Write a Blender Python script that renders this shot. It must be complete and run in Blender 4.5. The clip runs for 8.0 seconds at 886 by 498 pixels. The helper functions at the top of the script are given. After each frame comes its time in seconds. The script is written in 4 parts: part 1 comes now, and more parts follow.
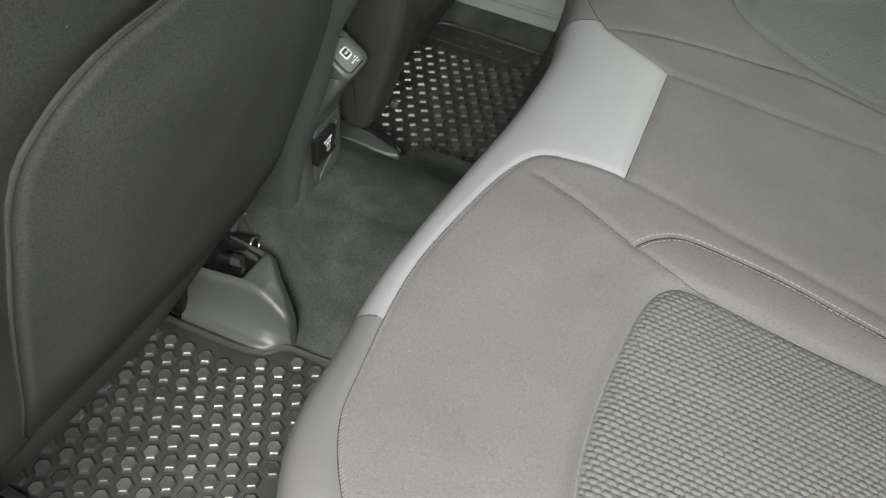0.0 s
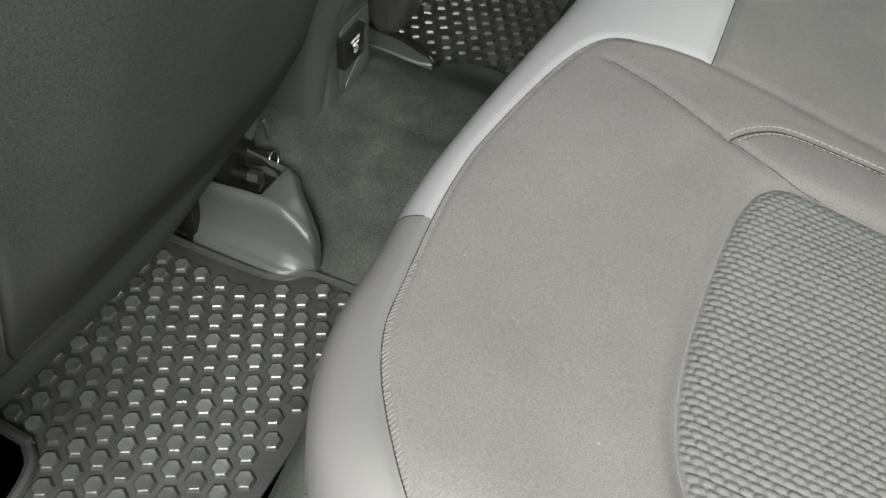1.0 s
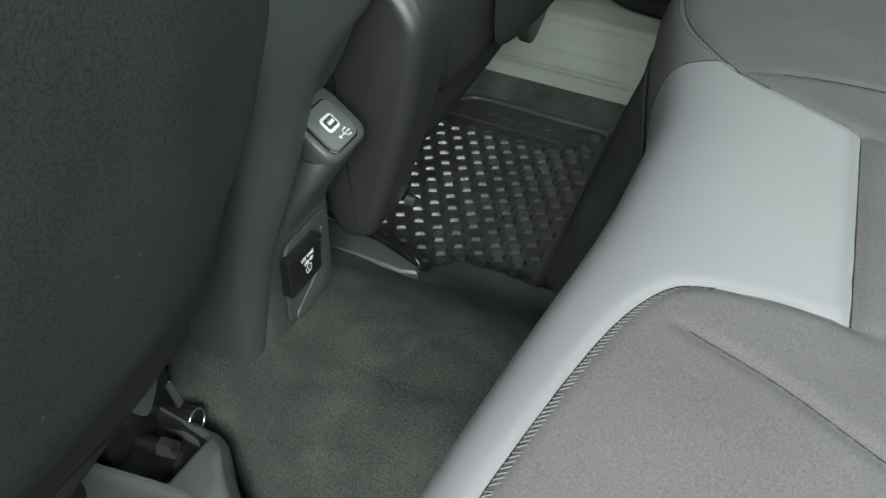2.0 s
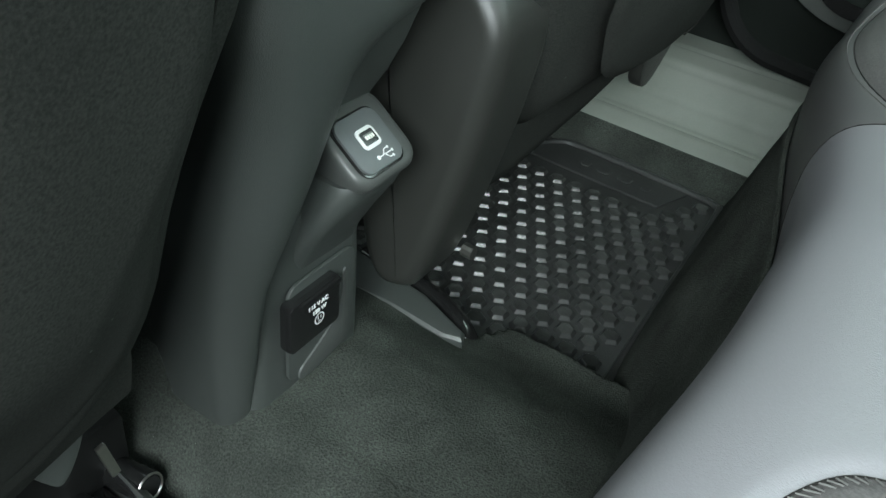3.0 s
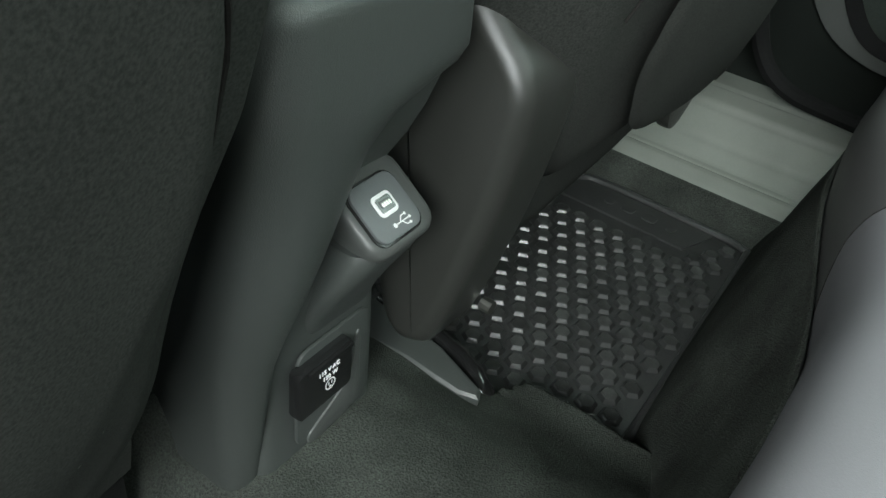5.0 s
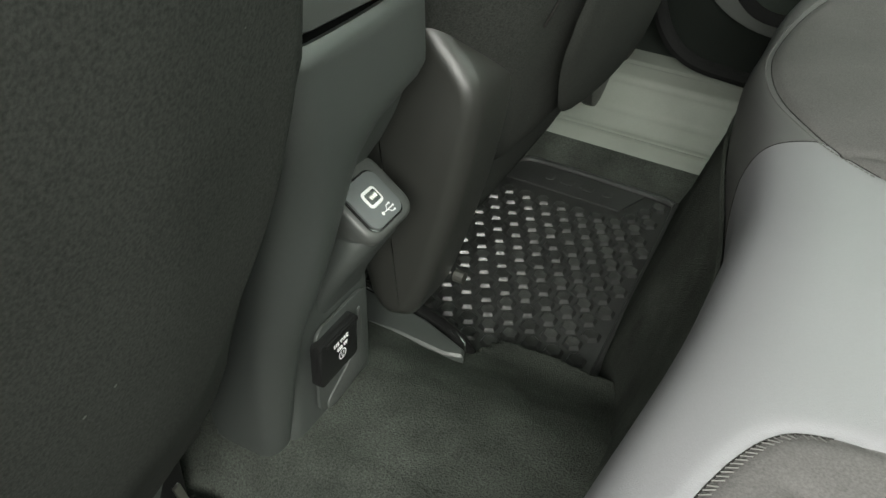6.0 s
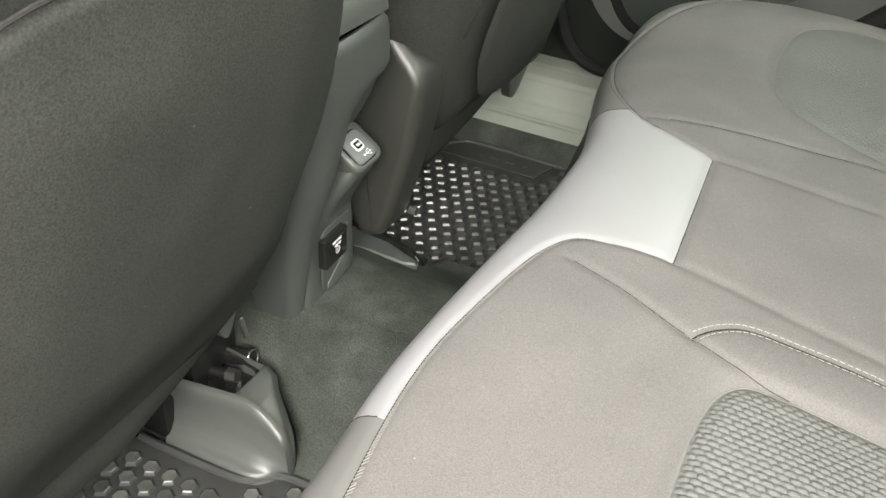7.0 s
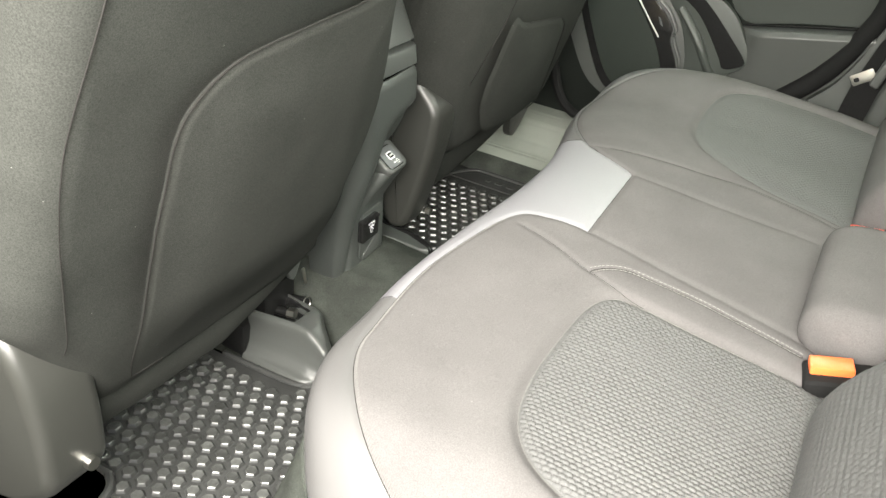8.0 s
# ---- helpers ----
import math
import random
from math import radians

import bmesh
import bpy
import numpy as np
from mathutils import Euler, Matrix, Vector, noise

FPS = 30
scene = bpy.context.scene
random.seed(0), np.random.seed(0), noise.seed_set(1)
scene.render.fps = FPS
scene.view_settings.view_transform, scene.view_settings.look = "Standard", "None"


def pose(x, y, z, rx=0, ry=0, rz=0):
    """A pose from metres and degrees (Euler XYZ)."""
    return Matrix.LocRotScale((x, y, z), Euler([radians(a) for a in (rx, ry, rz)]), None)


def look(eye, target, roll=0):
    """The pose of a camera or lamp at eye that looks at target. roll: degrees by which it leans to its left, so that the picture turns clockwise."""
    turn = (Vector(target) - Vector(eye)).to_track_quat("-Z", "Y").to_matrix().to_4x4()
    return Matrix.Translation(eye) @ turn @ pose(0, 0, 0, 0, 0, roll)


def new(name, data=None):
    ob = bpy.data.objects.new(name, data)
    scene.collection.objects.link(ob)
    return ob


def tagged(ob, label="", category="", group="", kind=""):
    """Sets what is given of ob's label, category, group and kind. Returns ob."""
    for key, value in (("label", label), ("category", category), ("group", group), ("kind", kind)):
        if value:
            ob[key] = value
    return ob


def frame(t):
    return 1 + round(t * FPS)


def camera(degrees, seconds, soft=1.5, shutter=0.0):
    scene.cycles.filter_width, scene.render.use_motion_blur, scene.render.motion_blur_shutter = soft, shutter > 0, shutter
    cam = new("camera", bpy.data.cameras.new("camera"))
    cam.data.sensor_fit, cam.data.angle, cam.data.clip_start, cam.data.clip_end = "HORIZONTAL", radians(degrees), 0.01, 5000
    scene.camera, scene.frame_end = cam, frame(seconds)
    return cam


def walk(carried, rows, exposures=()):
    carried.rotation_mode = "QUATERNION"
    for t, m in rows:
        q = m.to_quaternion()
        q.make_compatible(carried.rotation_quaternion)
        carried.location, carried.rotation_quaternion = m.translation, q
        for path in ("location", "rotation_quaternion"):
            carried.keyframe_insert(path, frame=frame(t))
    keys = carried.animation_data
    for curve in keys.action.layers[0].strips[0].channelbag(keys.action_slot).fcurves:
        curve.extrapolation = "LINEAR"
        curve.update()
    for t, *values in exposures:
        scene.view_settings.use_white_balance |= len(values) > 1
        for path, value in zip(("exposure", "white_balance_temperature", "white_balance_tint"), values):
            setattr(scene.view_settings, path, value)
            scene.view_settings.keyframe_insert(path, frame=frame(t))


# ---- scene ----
cam = camera(57.5, 8.0)
PATH = [
    (0, (0.161, -0.718, 0.837), (-0.301, 0.593, -0.602), 7.4),
    (0.5, (0.151, -0.722, 0.784), (-0.299, 0.502, -0.733), 8.3),
    (1, (0.125, -0.688, 0.724), (-0.330, 0.536, -0.791), 6.9),
    (1.5, (0.070, -0.617, 0.665), (-0.433, 0.695, -0.758), 5.0),
    (2, (0.042, -0.443, 0.617), (-0.558, 0.978, -0.655), 3.6),
    (2.2, (0.022, -0.397, 0.594), (-0.607, 1.063, -0.620), 5.9),
    (3.3, (-0.002, -0.306, 0.525), (-0.830, 1.056, -0.683), 8.0),
    (3.5, (-0.006, -0.300, 0.524), (-0.831, 1.064, -0.684), 8.6),
    (4, (-0.020, -0.294, 0.519), (-0.862, 1.067, -0.680), 8.2),
    (4.5, (-0.022, -0.286, 0.520), (-0.876, 1.073, -0.673), 8.4),
    (4.7, (-0.023, -0.283, 0.533), (-0.870, 1.078, -0.663), 8.5),
    (5.8, (-0.010, -0.344, 0.575), (-0.804, 1.051, -0.618), 4.7),
    (6, (0.008, -0.377, 0.597), (-0.732, 1.052, -0.591), 3.2),
    (6.5, (0.090, -0.515, 0.665), (-0.565, 0.974, -0.499), 2.5),
    (7, (0.159, -0.667, 0.725), (-0.493, 0.825, -0.437), 4.6),
    (7.5, (0.224, -0.809, 0.797), (-0.460, 0.688, -0.339), 5.1),
    (8, (0.350, -0.980, 0.851), (-0.402, 0.543, -0.205), 6.3),
]
EXPOSURES = [(0, 0.42, 6550, 4), (1, 0.42, 6550, 3), (2.2, 0.36, 6030, -3), (3.3, 0.38, 5850, -5), (4.7, 0.34, 5980, -2), (5.8, 0.34, 6550, -1), (6.5, 0.78, 6780, 2), (7, 1.12, 6900, 4), (8, 1.22, 6900, 5)]
walk(cam, [(t, look(eye, target, roll)) for t, eye, target, roll in PATH], EXPOSURES)

# ---- world and light ----
world = bpy.data.worlds.new("world")
scene.world = world
world.use_nodes = True
wn = world.node_tree.nodes
sky = wn.new("ShaderNodeTexSky")
sky.sky_type, sky.sun_disc = "NISHITA", False
sky.sun_elevation, sky.sun_rotation = radians(38), radians(200)
wn["Background"].inputs["Strength"].default_value = 0.05
world.node_tree.links.new(sky.outputs[0], wn["Background"].inputs["Color"])


def area(name, m, sx, sy, watts, colour):
    data = bpy.data.lights.new(name, "AREA")
    data.shape, data.size, data.size_y, data.energy, data.color = "RECTANGLE", sx, sy, watts, colour
    ob = new(name, data)
    ob.matrix_world = m
    return ob


# daylight through the open door and the windows
area("door_opening_light", look((0.27, -1.42, 1.19), (-0.10, -0.10, 0.30)), 1.2, 0.6, 78.0, (1.0, 0.962, 0.95))
area("far_window_light", look((0.02, 0.80, 0.95), (0.0, -0.1, 0.25)), 1.15, 0.35, 12.0, (0.88, 1.0, 0.91))
area("rear_window_light", look((0.79, 0.0, 1.06), (-0.35, 0.0, 0.28)), 1.1, 0.26, 11.0, (0.95, 1.0, 0.95))
area("windscreen_light", look((-1.35, 0.0, 1.0), (0.0, 0.0, 0.5)), 1.1, 0.45, 5.0, (0.95, 1.0, 0.96))


# ---- materials ----
def material(name, colour, rough=0.6, metal=0.0, spec=0.5, grain=0.0, grain_scale=400.0, stain=0.12, stain_scale=9.0,
             bump=0.1, bump_scale=900.0, weave=None, random_tone=0.0, lint=0.0, lint_scale=85.0):
    mat = bpy.data.materials.new(name)
    mat.use_nodes = True
    nt = mat.node_tree
    n, link = nt.nodes, nt.links.new
    bsdf = n["Principled BSDF"]
    bsdf.inputs["Roughness"].default_value = rough
    bsdf.inputs["Metallic"].default_value = metal
    bsdf.inputs["Specular IOR Level"].default_value = spec
    geo = n.new("ShaderNodeTexCoord")
    fine, broad = n.new("ShaderNodeTexNoise"), n.new("ShaderNodeTexNoise")
    fine.inputs["Scale"].default_value, broad.inputs["Scale"].default_value = grain_scale, stain_scale
    fine.inputs["Detail"].default_value, broad.inputs["Detail"].default_value = 2.0, 5.0
    for tex in (fine, broad):
        link(geo.outputs["Object"], tex.inputs["Vector"])
    level = n.new("ShaderNodeMath")
    level.operation = "MULTIPLY_ADD"
    link(broad.outputs["Fac"], level.inputs[0])
    level.inputs[1].default_value, level.inputs[2].default_value = 2 * stain, 1.0 - stain
    level2 = n.new("ShaderNodeMath")
    level2.operation = "MULTIPLY_ADD"
    link(fine.outputs["Fac"], level2.inputs[0])
    level2.inputs[1].default_value, level2.inputs[2].default_value = 2 * grain, 1.0 - grain
    both = n.new("ShaderNodeMath")
    both.operation = "MULTIPLY"
    link(level.outputs[0], both.inputs[0])
    link(level2.outputs[0], both.inputs[1])
    if random_tone:
        info, tone, more = n.new("ShaderNodeObjectInfo"), n.new("ShaderNodeMath"), n.new("ShaderNodeMath")
        tone.operation, more.operation = "MULTIPLY_ADD", "MULTIPLY"
        link(info.outputs["Random"], tone.inputs[0])
        tone.inputs[1].default_value, tone.inputs[2].default_value = 2 * random_tone, 1.0 - random_tone
        link(both.outputs[0], more.inputs[0])
        link(tone.outputs[0], more.inputs[1])
        both = more
    if lint:
        # stray pale fibres and dust caught in the cloth
        dots, near, few, keep, amount, extra = (n.new("ShaderNodeTexVoronoi"), *(n.new("ShaderNodeMath") for _ in range(5)))
        dots.inputs["Scale"].default_value = lint_scale
        link(geo.outputs["Object"], dots.inputs["Vector"])
        near.operation, few.operation, keep.operation, amount.operation, extra.operation = "LESS_THAN", "GREATER_THAN", "MULTIPLY", "MULTIPLY", "ADD"
        link(dots.outputs["Distance"], near.inputs[0])
        near.inputs[1].default_value = 0.07
        apart = n.new("ShaderNodeSeparateColor")
        link(dots.outputs["Color"], apart.inputs[0])
        link(apart.outputs[0], few.inputs[0])
        few.inputs[1].default_value = 0.90
        link(near.outputs[0], keep.inputs[0])
        link(few.outputs[0], keep.inputs[1])
        link(keep.outputs[0], amount.inputs[0])
        amount.inputs[1].default_value = lint
        link(both.outputs[0], extra.inputs[0])
        link(amount.outputs[0], extra.inputs[1])
        both = extra
    mix = n.new("ShaderNodeVectorMath")
    mix.operation = "SCALE"
    mix.inputs[0].default_value = colour
    link(both.outputs[0], mix.inputs["Scale"])
    link(mix.outputs["Vector"], bsdf.inputs["Base Color"])
    height = n.new("ShaderNodeTexNoise")
    height.inputs["Scale"].default_value, height.inputs["Detail"].default_value = bump_scale, 2.0
    link(geo.outputs["Object"], height.inputs["Vector"])
    out = height.outputs["Fac"]
    if weave:
        # uneven slanting threads
        turn, wave = n.new("ShaderNodeMapping"), n.new("ShaderNodeTexNoise")
        turn.inputs["Rotation"].default_value = (0.3, 0.3, 0.7)
        turn.inputs["Scale"].default_value = (weave * 0.9, weave * 2.6, weave * 2.6)
        wave.inputs["Scale"].default_value, wave.inputs["Detail"].default_value = 1.0, 1.0
        link(geo.outputs["Object"], turn.inputs["Vector"])
        link(turn.outputs["Vector"], wave.inputs["Vector"])
        plus = n.new("ShaderNodeMath")
        plus.operation = "ADD"
        link(wave.outputs["Fac"], plus.inputs[0])
        link(out, plus.inputs[1])
        out = plus.outputs[0]
    b = n.new("ShaderNodeBump")
    b.inputs["Strength"].default_value, b.inputs["Distance"].default_value = bump, 0.002
    link(out, b.inputs["Height"])
    link(b.outputs["Normal"], bsdf.inputs["Normal"])
    return mat


FABRIC = material("seat_fabric", (0.104, 0.099, 0.0985), 0.97, spec=0.08, grain=0.42, grain_scale=900, stain=0.16, stain_scale=14, bump=0.07, bump_scale=1300, weave=620, lint=0.5)
BACK_FABRIC = material("back_fabric", (0.0345, 0.0358, 0.0328), 0.97, spec=0.08, grain=0.62, grain_scale=750, stain=0.26, stain_scale=14, bump=0.09, bump_scale=1000, weave=600, lint=1.8)
MESH_FABRIC = material("mesh_fabric", (0.077, 0.077, 0.076), 0.7, spec=0.35, weave=300, grain=0.2, grain_scale=700, stain=0.1, bump=0.3, bump_scale=1500)
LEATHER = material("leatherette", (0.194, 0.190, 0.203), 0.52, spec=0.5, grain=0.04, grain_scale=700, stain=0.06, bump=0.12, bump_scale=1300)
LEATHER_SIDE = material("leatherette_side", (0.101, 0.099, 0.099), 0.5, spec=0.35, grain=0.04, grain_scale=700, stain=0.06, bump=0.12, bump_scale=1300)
SEAM = material("seam_thread", (0.020, 0.019, 0.018), 0.9, spec=0.1, grain=0.3)
SEAM_STITCH = material("seam_stitch_thread", (0.118, 0.116, 0.112), 0.9, spec=0.1, grain=0.3)
STITCH = material("stitch_thread", (0.205, 0.20, 0.19), 0.85, spec=0.15, grain=0.2)
PLASTIC = material("black_plastic", (0.051, 0.0560, 0.0525), 0.44, spec=0.85, grain=0.1, stain=0.1, bump=0.15, bump_scale=1500)
GREY_PLASTIC = material("grey_plastic", (0.070, 0.0735, 0.070), 0.38, grain=0.08, stain=0.12, bump=0.12, bump_scale=1500)
SHIELD_PLASTIC = material("shield_plastic", (0.029, 0.0295, 0.0265), 0.38, spec=0.75, grain=0.08, stain=0.12, bump=0.15, bump_scale=1500)
PANEL_PLASTIC = material("panel_plastic", (0.105, 0.112, 0.114), 0.45, grain=0.06, stain=0.08, bump=0.1, bump_scale=1500)
DOOR_PLASTIC = material("door_plastic", (0.013, 0.0155, 0.0135), 0.7, spec=0.15, grain=0.1, stain=0.12, bump=0.2, bump_scale=1200)
DOOR_GREY = material("door_grey_plastic", (0.041, 0.047, 0.042), 0.45, grain=0.08, stain=0.12, bump=0.15, bump_scale=1300)
GRILLE = material("speaker_grille_cloth", (0.022, 0.027, 0.023), 0.7, spec=0.2, grain=0.4, grain_scale=500, stain=0.1, bump=0.4, bump_scale=900)
GLOSS = material("gloss_black", (0.012, 0.012, 0.012), 0.18, stain=0.05, bump=0.02)
SILL_PLASTIC = material("sill_plastic", (0.225, 0.238, 0.212), 0.5, grain=0.06, stain=0.2, stain_scale=14, bump=0.1)
RUBBER = material("mat_rubber", (0.040, 0.041, 0.040), 0.45, spec=0.55, grain=0.25, grain_scale=350, stain=0.35, stain_scale=18, bump=0.15, bump_scale=700)
STUD = material("stud_flank_rubber", (0.036, 0.037, 0.036), 0.30, spec=0.9, grain=0.2, grain_scale=350, stain=0.3, stain_scale=45, bump=0.1, bump_scale=700)
STUD_TOP = material("scuffed_stud_top", (0.060, 0.062, 0.059), 0.62, spec=0.35, grain=0.35, grain_scale=300, stain=0.7, stain_scale=60, bump=0.15, bump_scale=700, random_tone=0.45)
CARPET = material("carpet", (0.056, 0.061, 0.054), 1.0, spec=0.05, grain=0.9, grain_scale=700, stain=0.85, stain_scale=16, bump=0.9, bump_scale=700, lint=1.6, lint_scale=230.0)
METAL = material("steel", (0.55, 0.54, 0.5), 0.3, metal=1.0, grain=0.1, bump=0.05)
DARK_METAL = material("dark_steel", (0.013, 0.013, 0.013), 0.4, metal=0.3, grain=0.1)
WHITE = material("white_print", (0.8, 0.8, 0.8), 0.5, stain=0.03)
ORANGE = material("orange_plastic", (0.85, 0.16, 0.045), 0.35, stain=0.08)
RED = material("red_plastic", (0.75, 0.07, 0.045), 0.35, stain=0.08)
WEBBING = material("belt_webbing", (0.010, 0.010, 0.010), 0.85, spec=0.15, grain=0.3, weave=300)
HEADLINER = material("headliner", (0.24, 0.235, 0.22), 0.95, spec=0.1, grain=0.1)
GLASS = bpy.data.materials.new("window_glass")
GLASS.use_nodes = True
GLASS.node_tree.nodes["Principled BSDF"].inputs["Transmission Weight"].default_value = 1.0
GLASS.node_tree.nodes["Principled BSDF"].inputs["Roughness"].default_value = 0.02


# ---- mesh helpers ----
def mesh_of(name, verts, faces, mat, sharp=35.0):
    me = bpy.data.meshes.new(name)
    me.from_pydata([tuple(map(float, v)) for v in verts], [], faces)
    me.validate()
    me.materials.append(mat)
    me.polygons.foreach_set("use_smooth", [True] * len(me.polygons))
    me.set_sharp_from_angle(angle=radians(sharp))
    return me


def bm_mesh(name, bm, mat, sharp=35.0):
    bmesh.ops.recalc_face_normals(bm, faces=bm.faces)
    me = bpy.data.meshes.new(name)
    bm.to_mesh(me)
    bm.free()
    me.materials.append(mat)
    me.polygons.foreach_set("use_smooth", [True] * len(me.polygons))
    me.set_sharp_from_angle(angle=radians(sharp))
    return me


def part(name, me, parent=None, label="", m=None):
    ob = new(name, me)
    if parent is not None:
        ob.parent = parent
    if m is not None:
        ob.matrix_local = m
    if label:
        ob["label"] = label
    return ob


def thing(name, label, category, group="", kind="", at=(0, 0, 0)):
    ob = new(name)
    ob.empty_display_size = 0.05
    ob.location = at
    return tagged(ob, label, category, group, kind)


def recalc(verts, faces):
    bm = bmesh.new()
    vs = [bm.verts.new(tuple(map(float, v))) for v in verts]
    for f in faces:
        try:
            bm.faces.new([vs[i] for i in f])
        except ValueError:
            pass
    return bm


def loft(rings, closed=True, caps=True):
    """A skin over rings of equally many points."""
    k = len(rings[0])
    verts = [p for r in rings for p in r]
    faces = []
    for a in range(len(rings) - 1):
        for b in range(k if closed else k - 1):
            c = (b + 1) % k
            faces.append((a * k + b, a * k + c, (a + 1) * k + c, (a + 1) * k + b))
    if caps and closed:
        faces.append(tuple(range(k)))
        faces.append(tuple((len(rings) - 1) * k + i for i in range(k)))
    return recalc(verts, faces)


def sheet(nu, nv, fn):
    """A grid of points fn(u, v) with u and v from 0 to 1."""
    verts = [fn(i / nu, j / nv) for i in range(nu + 1) for j in range(nv + 1)]
    w = nv + 1
    faces = [(i * w + j, (i + 1) * w + j, (i + 1) * w + j + 1, i * w + j + 1) for i in range(nu) for j in range(nv)]
    return verts, faces


def tube(points, r, sides=6, closed=False):
    """A round cord along the points."""
    pts = [Vector(p) for p in points]
    rings = []
    for i, p in enumerate(pts):
        a = pts[(i - 1) % len(pts)] if closed or i else pts[0]
        b = pts[(i + 1) % len(pts)] if closed or i < len(pts) - 1 else pts[-1]
        d = (b - a).normalized()
        s = d.cross(Vector((0, 0, 1)))
        s = s.normalized() if s.length > 1e-3 else Vector((1, 0, 0))
        u = s.cross(d)
        rings.append([p + r * (math.cos(t) * s + math.sin(t) * u) for t in (2 * math.pi * k / sides for k in range(sides))])
    if closed:
        rings.append(rings[0])
    return loft(rings, True, not closed)


def smooth_line(points, steps=6, closed=False):
    """A Catmull-Rom curve through the points."""
    p = [Vector(q) for q in points]
    n = len(p)
    out = []
    for i in range(n if closed else n - 1):
        a, b = p[i], p[(i + 1) % n]
        z = p[(i - 1) % n] if closed or i else a
        c = p[(i + 2) % n] if closed or i + 2 < n else b
        for k in range(steps):
            t = k / steps
            out.append(0.5 * (2 * a + (b - z) * t + (2 * z - 5 * a + 4 * b - c) * t * t + (3 * a - z - 3 * b + c) * t ** 3))
    if not closed:
        out.append(p[-1])
    return out


def bevel_box(sx, sy, sz, bevel=0.004, seg=2, taper=1.0):
    bm = bmesh.new()
    bmesh.ops.create_cube(bm, size=1.0)
    for v in bm.verts:
        f = taper if v.co.z > 0 else 1.0
        v.co = Vector((v.co.x * sx * f, v.co.y * sy * f, v.co.z * sz))
    if bevel:
        bmesh.ops.bevel(bm, geom=bm.edges[:], offset=bevel, segments=seg, affect="EDGES", profile=0.6)
    return bm


def prism(outline, depth, bevel=0.002, seg=2):
    """An outline in x, y drawn out along z from 0 to depth, with its edges rounded."""
    bm = bmesh.new()
    low = [bm.verts.new((p[0], p[1], 0)) for p in outline]
    face = bm.faces.new(low)
    up = bmesh.ops.extrude_face_region(bm, geom=[face])["geom"]
    bmesh.ops.translate(bm, verts=[g for g in up if isinstance(g, bmesh.types.BMVert)], vec=(0, 0, depth))
    bmesh.ops.recalc_face_normals(bm, faces=bm.faces)
    if bevel:
        rim = [e for e in bm.edges if abs(e.verts[0].co.z - e.verts[1].co.z) < 1e-6]
        bmesh.ops.bevel(bm, geom=rim, offset=bevel, segments=seg, affect="EDGES", profile=0.6)
    return bm


def pillow(outline, depth, r, k=5):
    """An outline in x, y drawn out along z from 0 to depth, with edges rounded to the radius r."""
    n = len(outline)
    area2 = sum(outline[i][0] * outline[(i + 1) % n][1] - outline[(i + 1) % n][0] * outline[i][1] for i in range(n))
    flip = 1.0 if area2 > 0 else -1.0
    normals = []
    for i in range(n):
        a, b = outline[i - 1], outline[(i + 1) % n]
        ex, ey = b[0] - a[0], b[1] - a[1]
        q = math.hypot(ex, ey) or 1.0
        normals.append((-ey / q * flip, ex / q * flip))
    levels = [(r * (1 - math.sin(t)), r * (1 - math.cos(t))) for t in (math.pi / 2 * i / k for i in range(k + 1))]
    levels += [(inset, depth - z) for inset, z in reversed(levels)]
    return loft([[(p[0] + m[0] * inset, p[1] + m[1] * inset, z) for p, m in zip(outline, normals)] for inset, z in levels])


def rounded(w, h, r, k=5):
    """The outline of a rounded rectangle round the origin."""
    out = []
    for cx, cy, a in ((w / 2 - r, h / 2 - r, 0), (-w / 2 + r, h / 2 - r, 90), (-w / 2 + r, -h / 2 + r, 180), (w / 2 - r, -h / 2 + r, 270)):
        for i in range(k + 1):
            t = radians(a + 90 * i / k)
            out.append((cx + r * math.cos(t), cy + r * math.sin(t)))
    return out


def cyl(r, h, sides=16, r2=None):
    bm = bmesh.new()
    bmesh.ops.create_cone(bm, cap_ends=True, segments=sides, radius1=r, radius2=r if r2 is None else r2, depth=h)
    return bm


def letters(body, size, mat, depth=0.0004):
    cu = bpy.data.curves.new("print", "FONT")
    cu.body, cu.size, cu.extrude = body, size, depth
    cu.align_x, cu.align_y = "CENTER", "CENTER"
    ob = new("print", cu)
    me = bpy.data.meshes.new_from_object(ob.evaluated_get(bpy.context.evaluated_depsgraph_get()))
    bpy.data.objects.remove(ob)
    bpy.data.curves.remove(cu)
    me.materials.clear()
    me.materials.append(mat)
    return me


def step(x, a, b):
    t = np.clip((x - a) / (b - a), 0, 1)
    return t * t * (3 - 2 * t)


def plane_at(origin, across, up):
    """A pose whose x runs along across, y along up, z out of the face."""
    x = Vector(across).normalized()
    z = x.cross(Vector(up)).normalized()
    y = z.cross(x)
    m = Matrix((x, y, z)).transposed().to_4x4()
    m.translation = origin
    return m


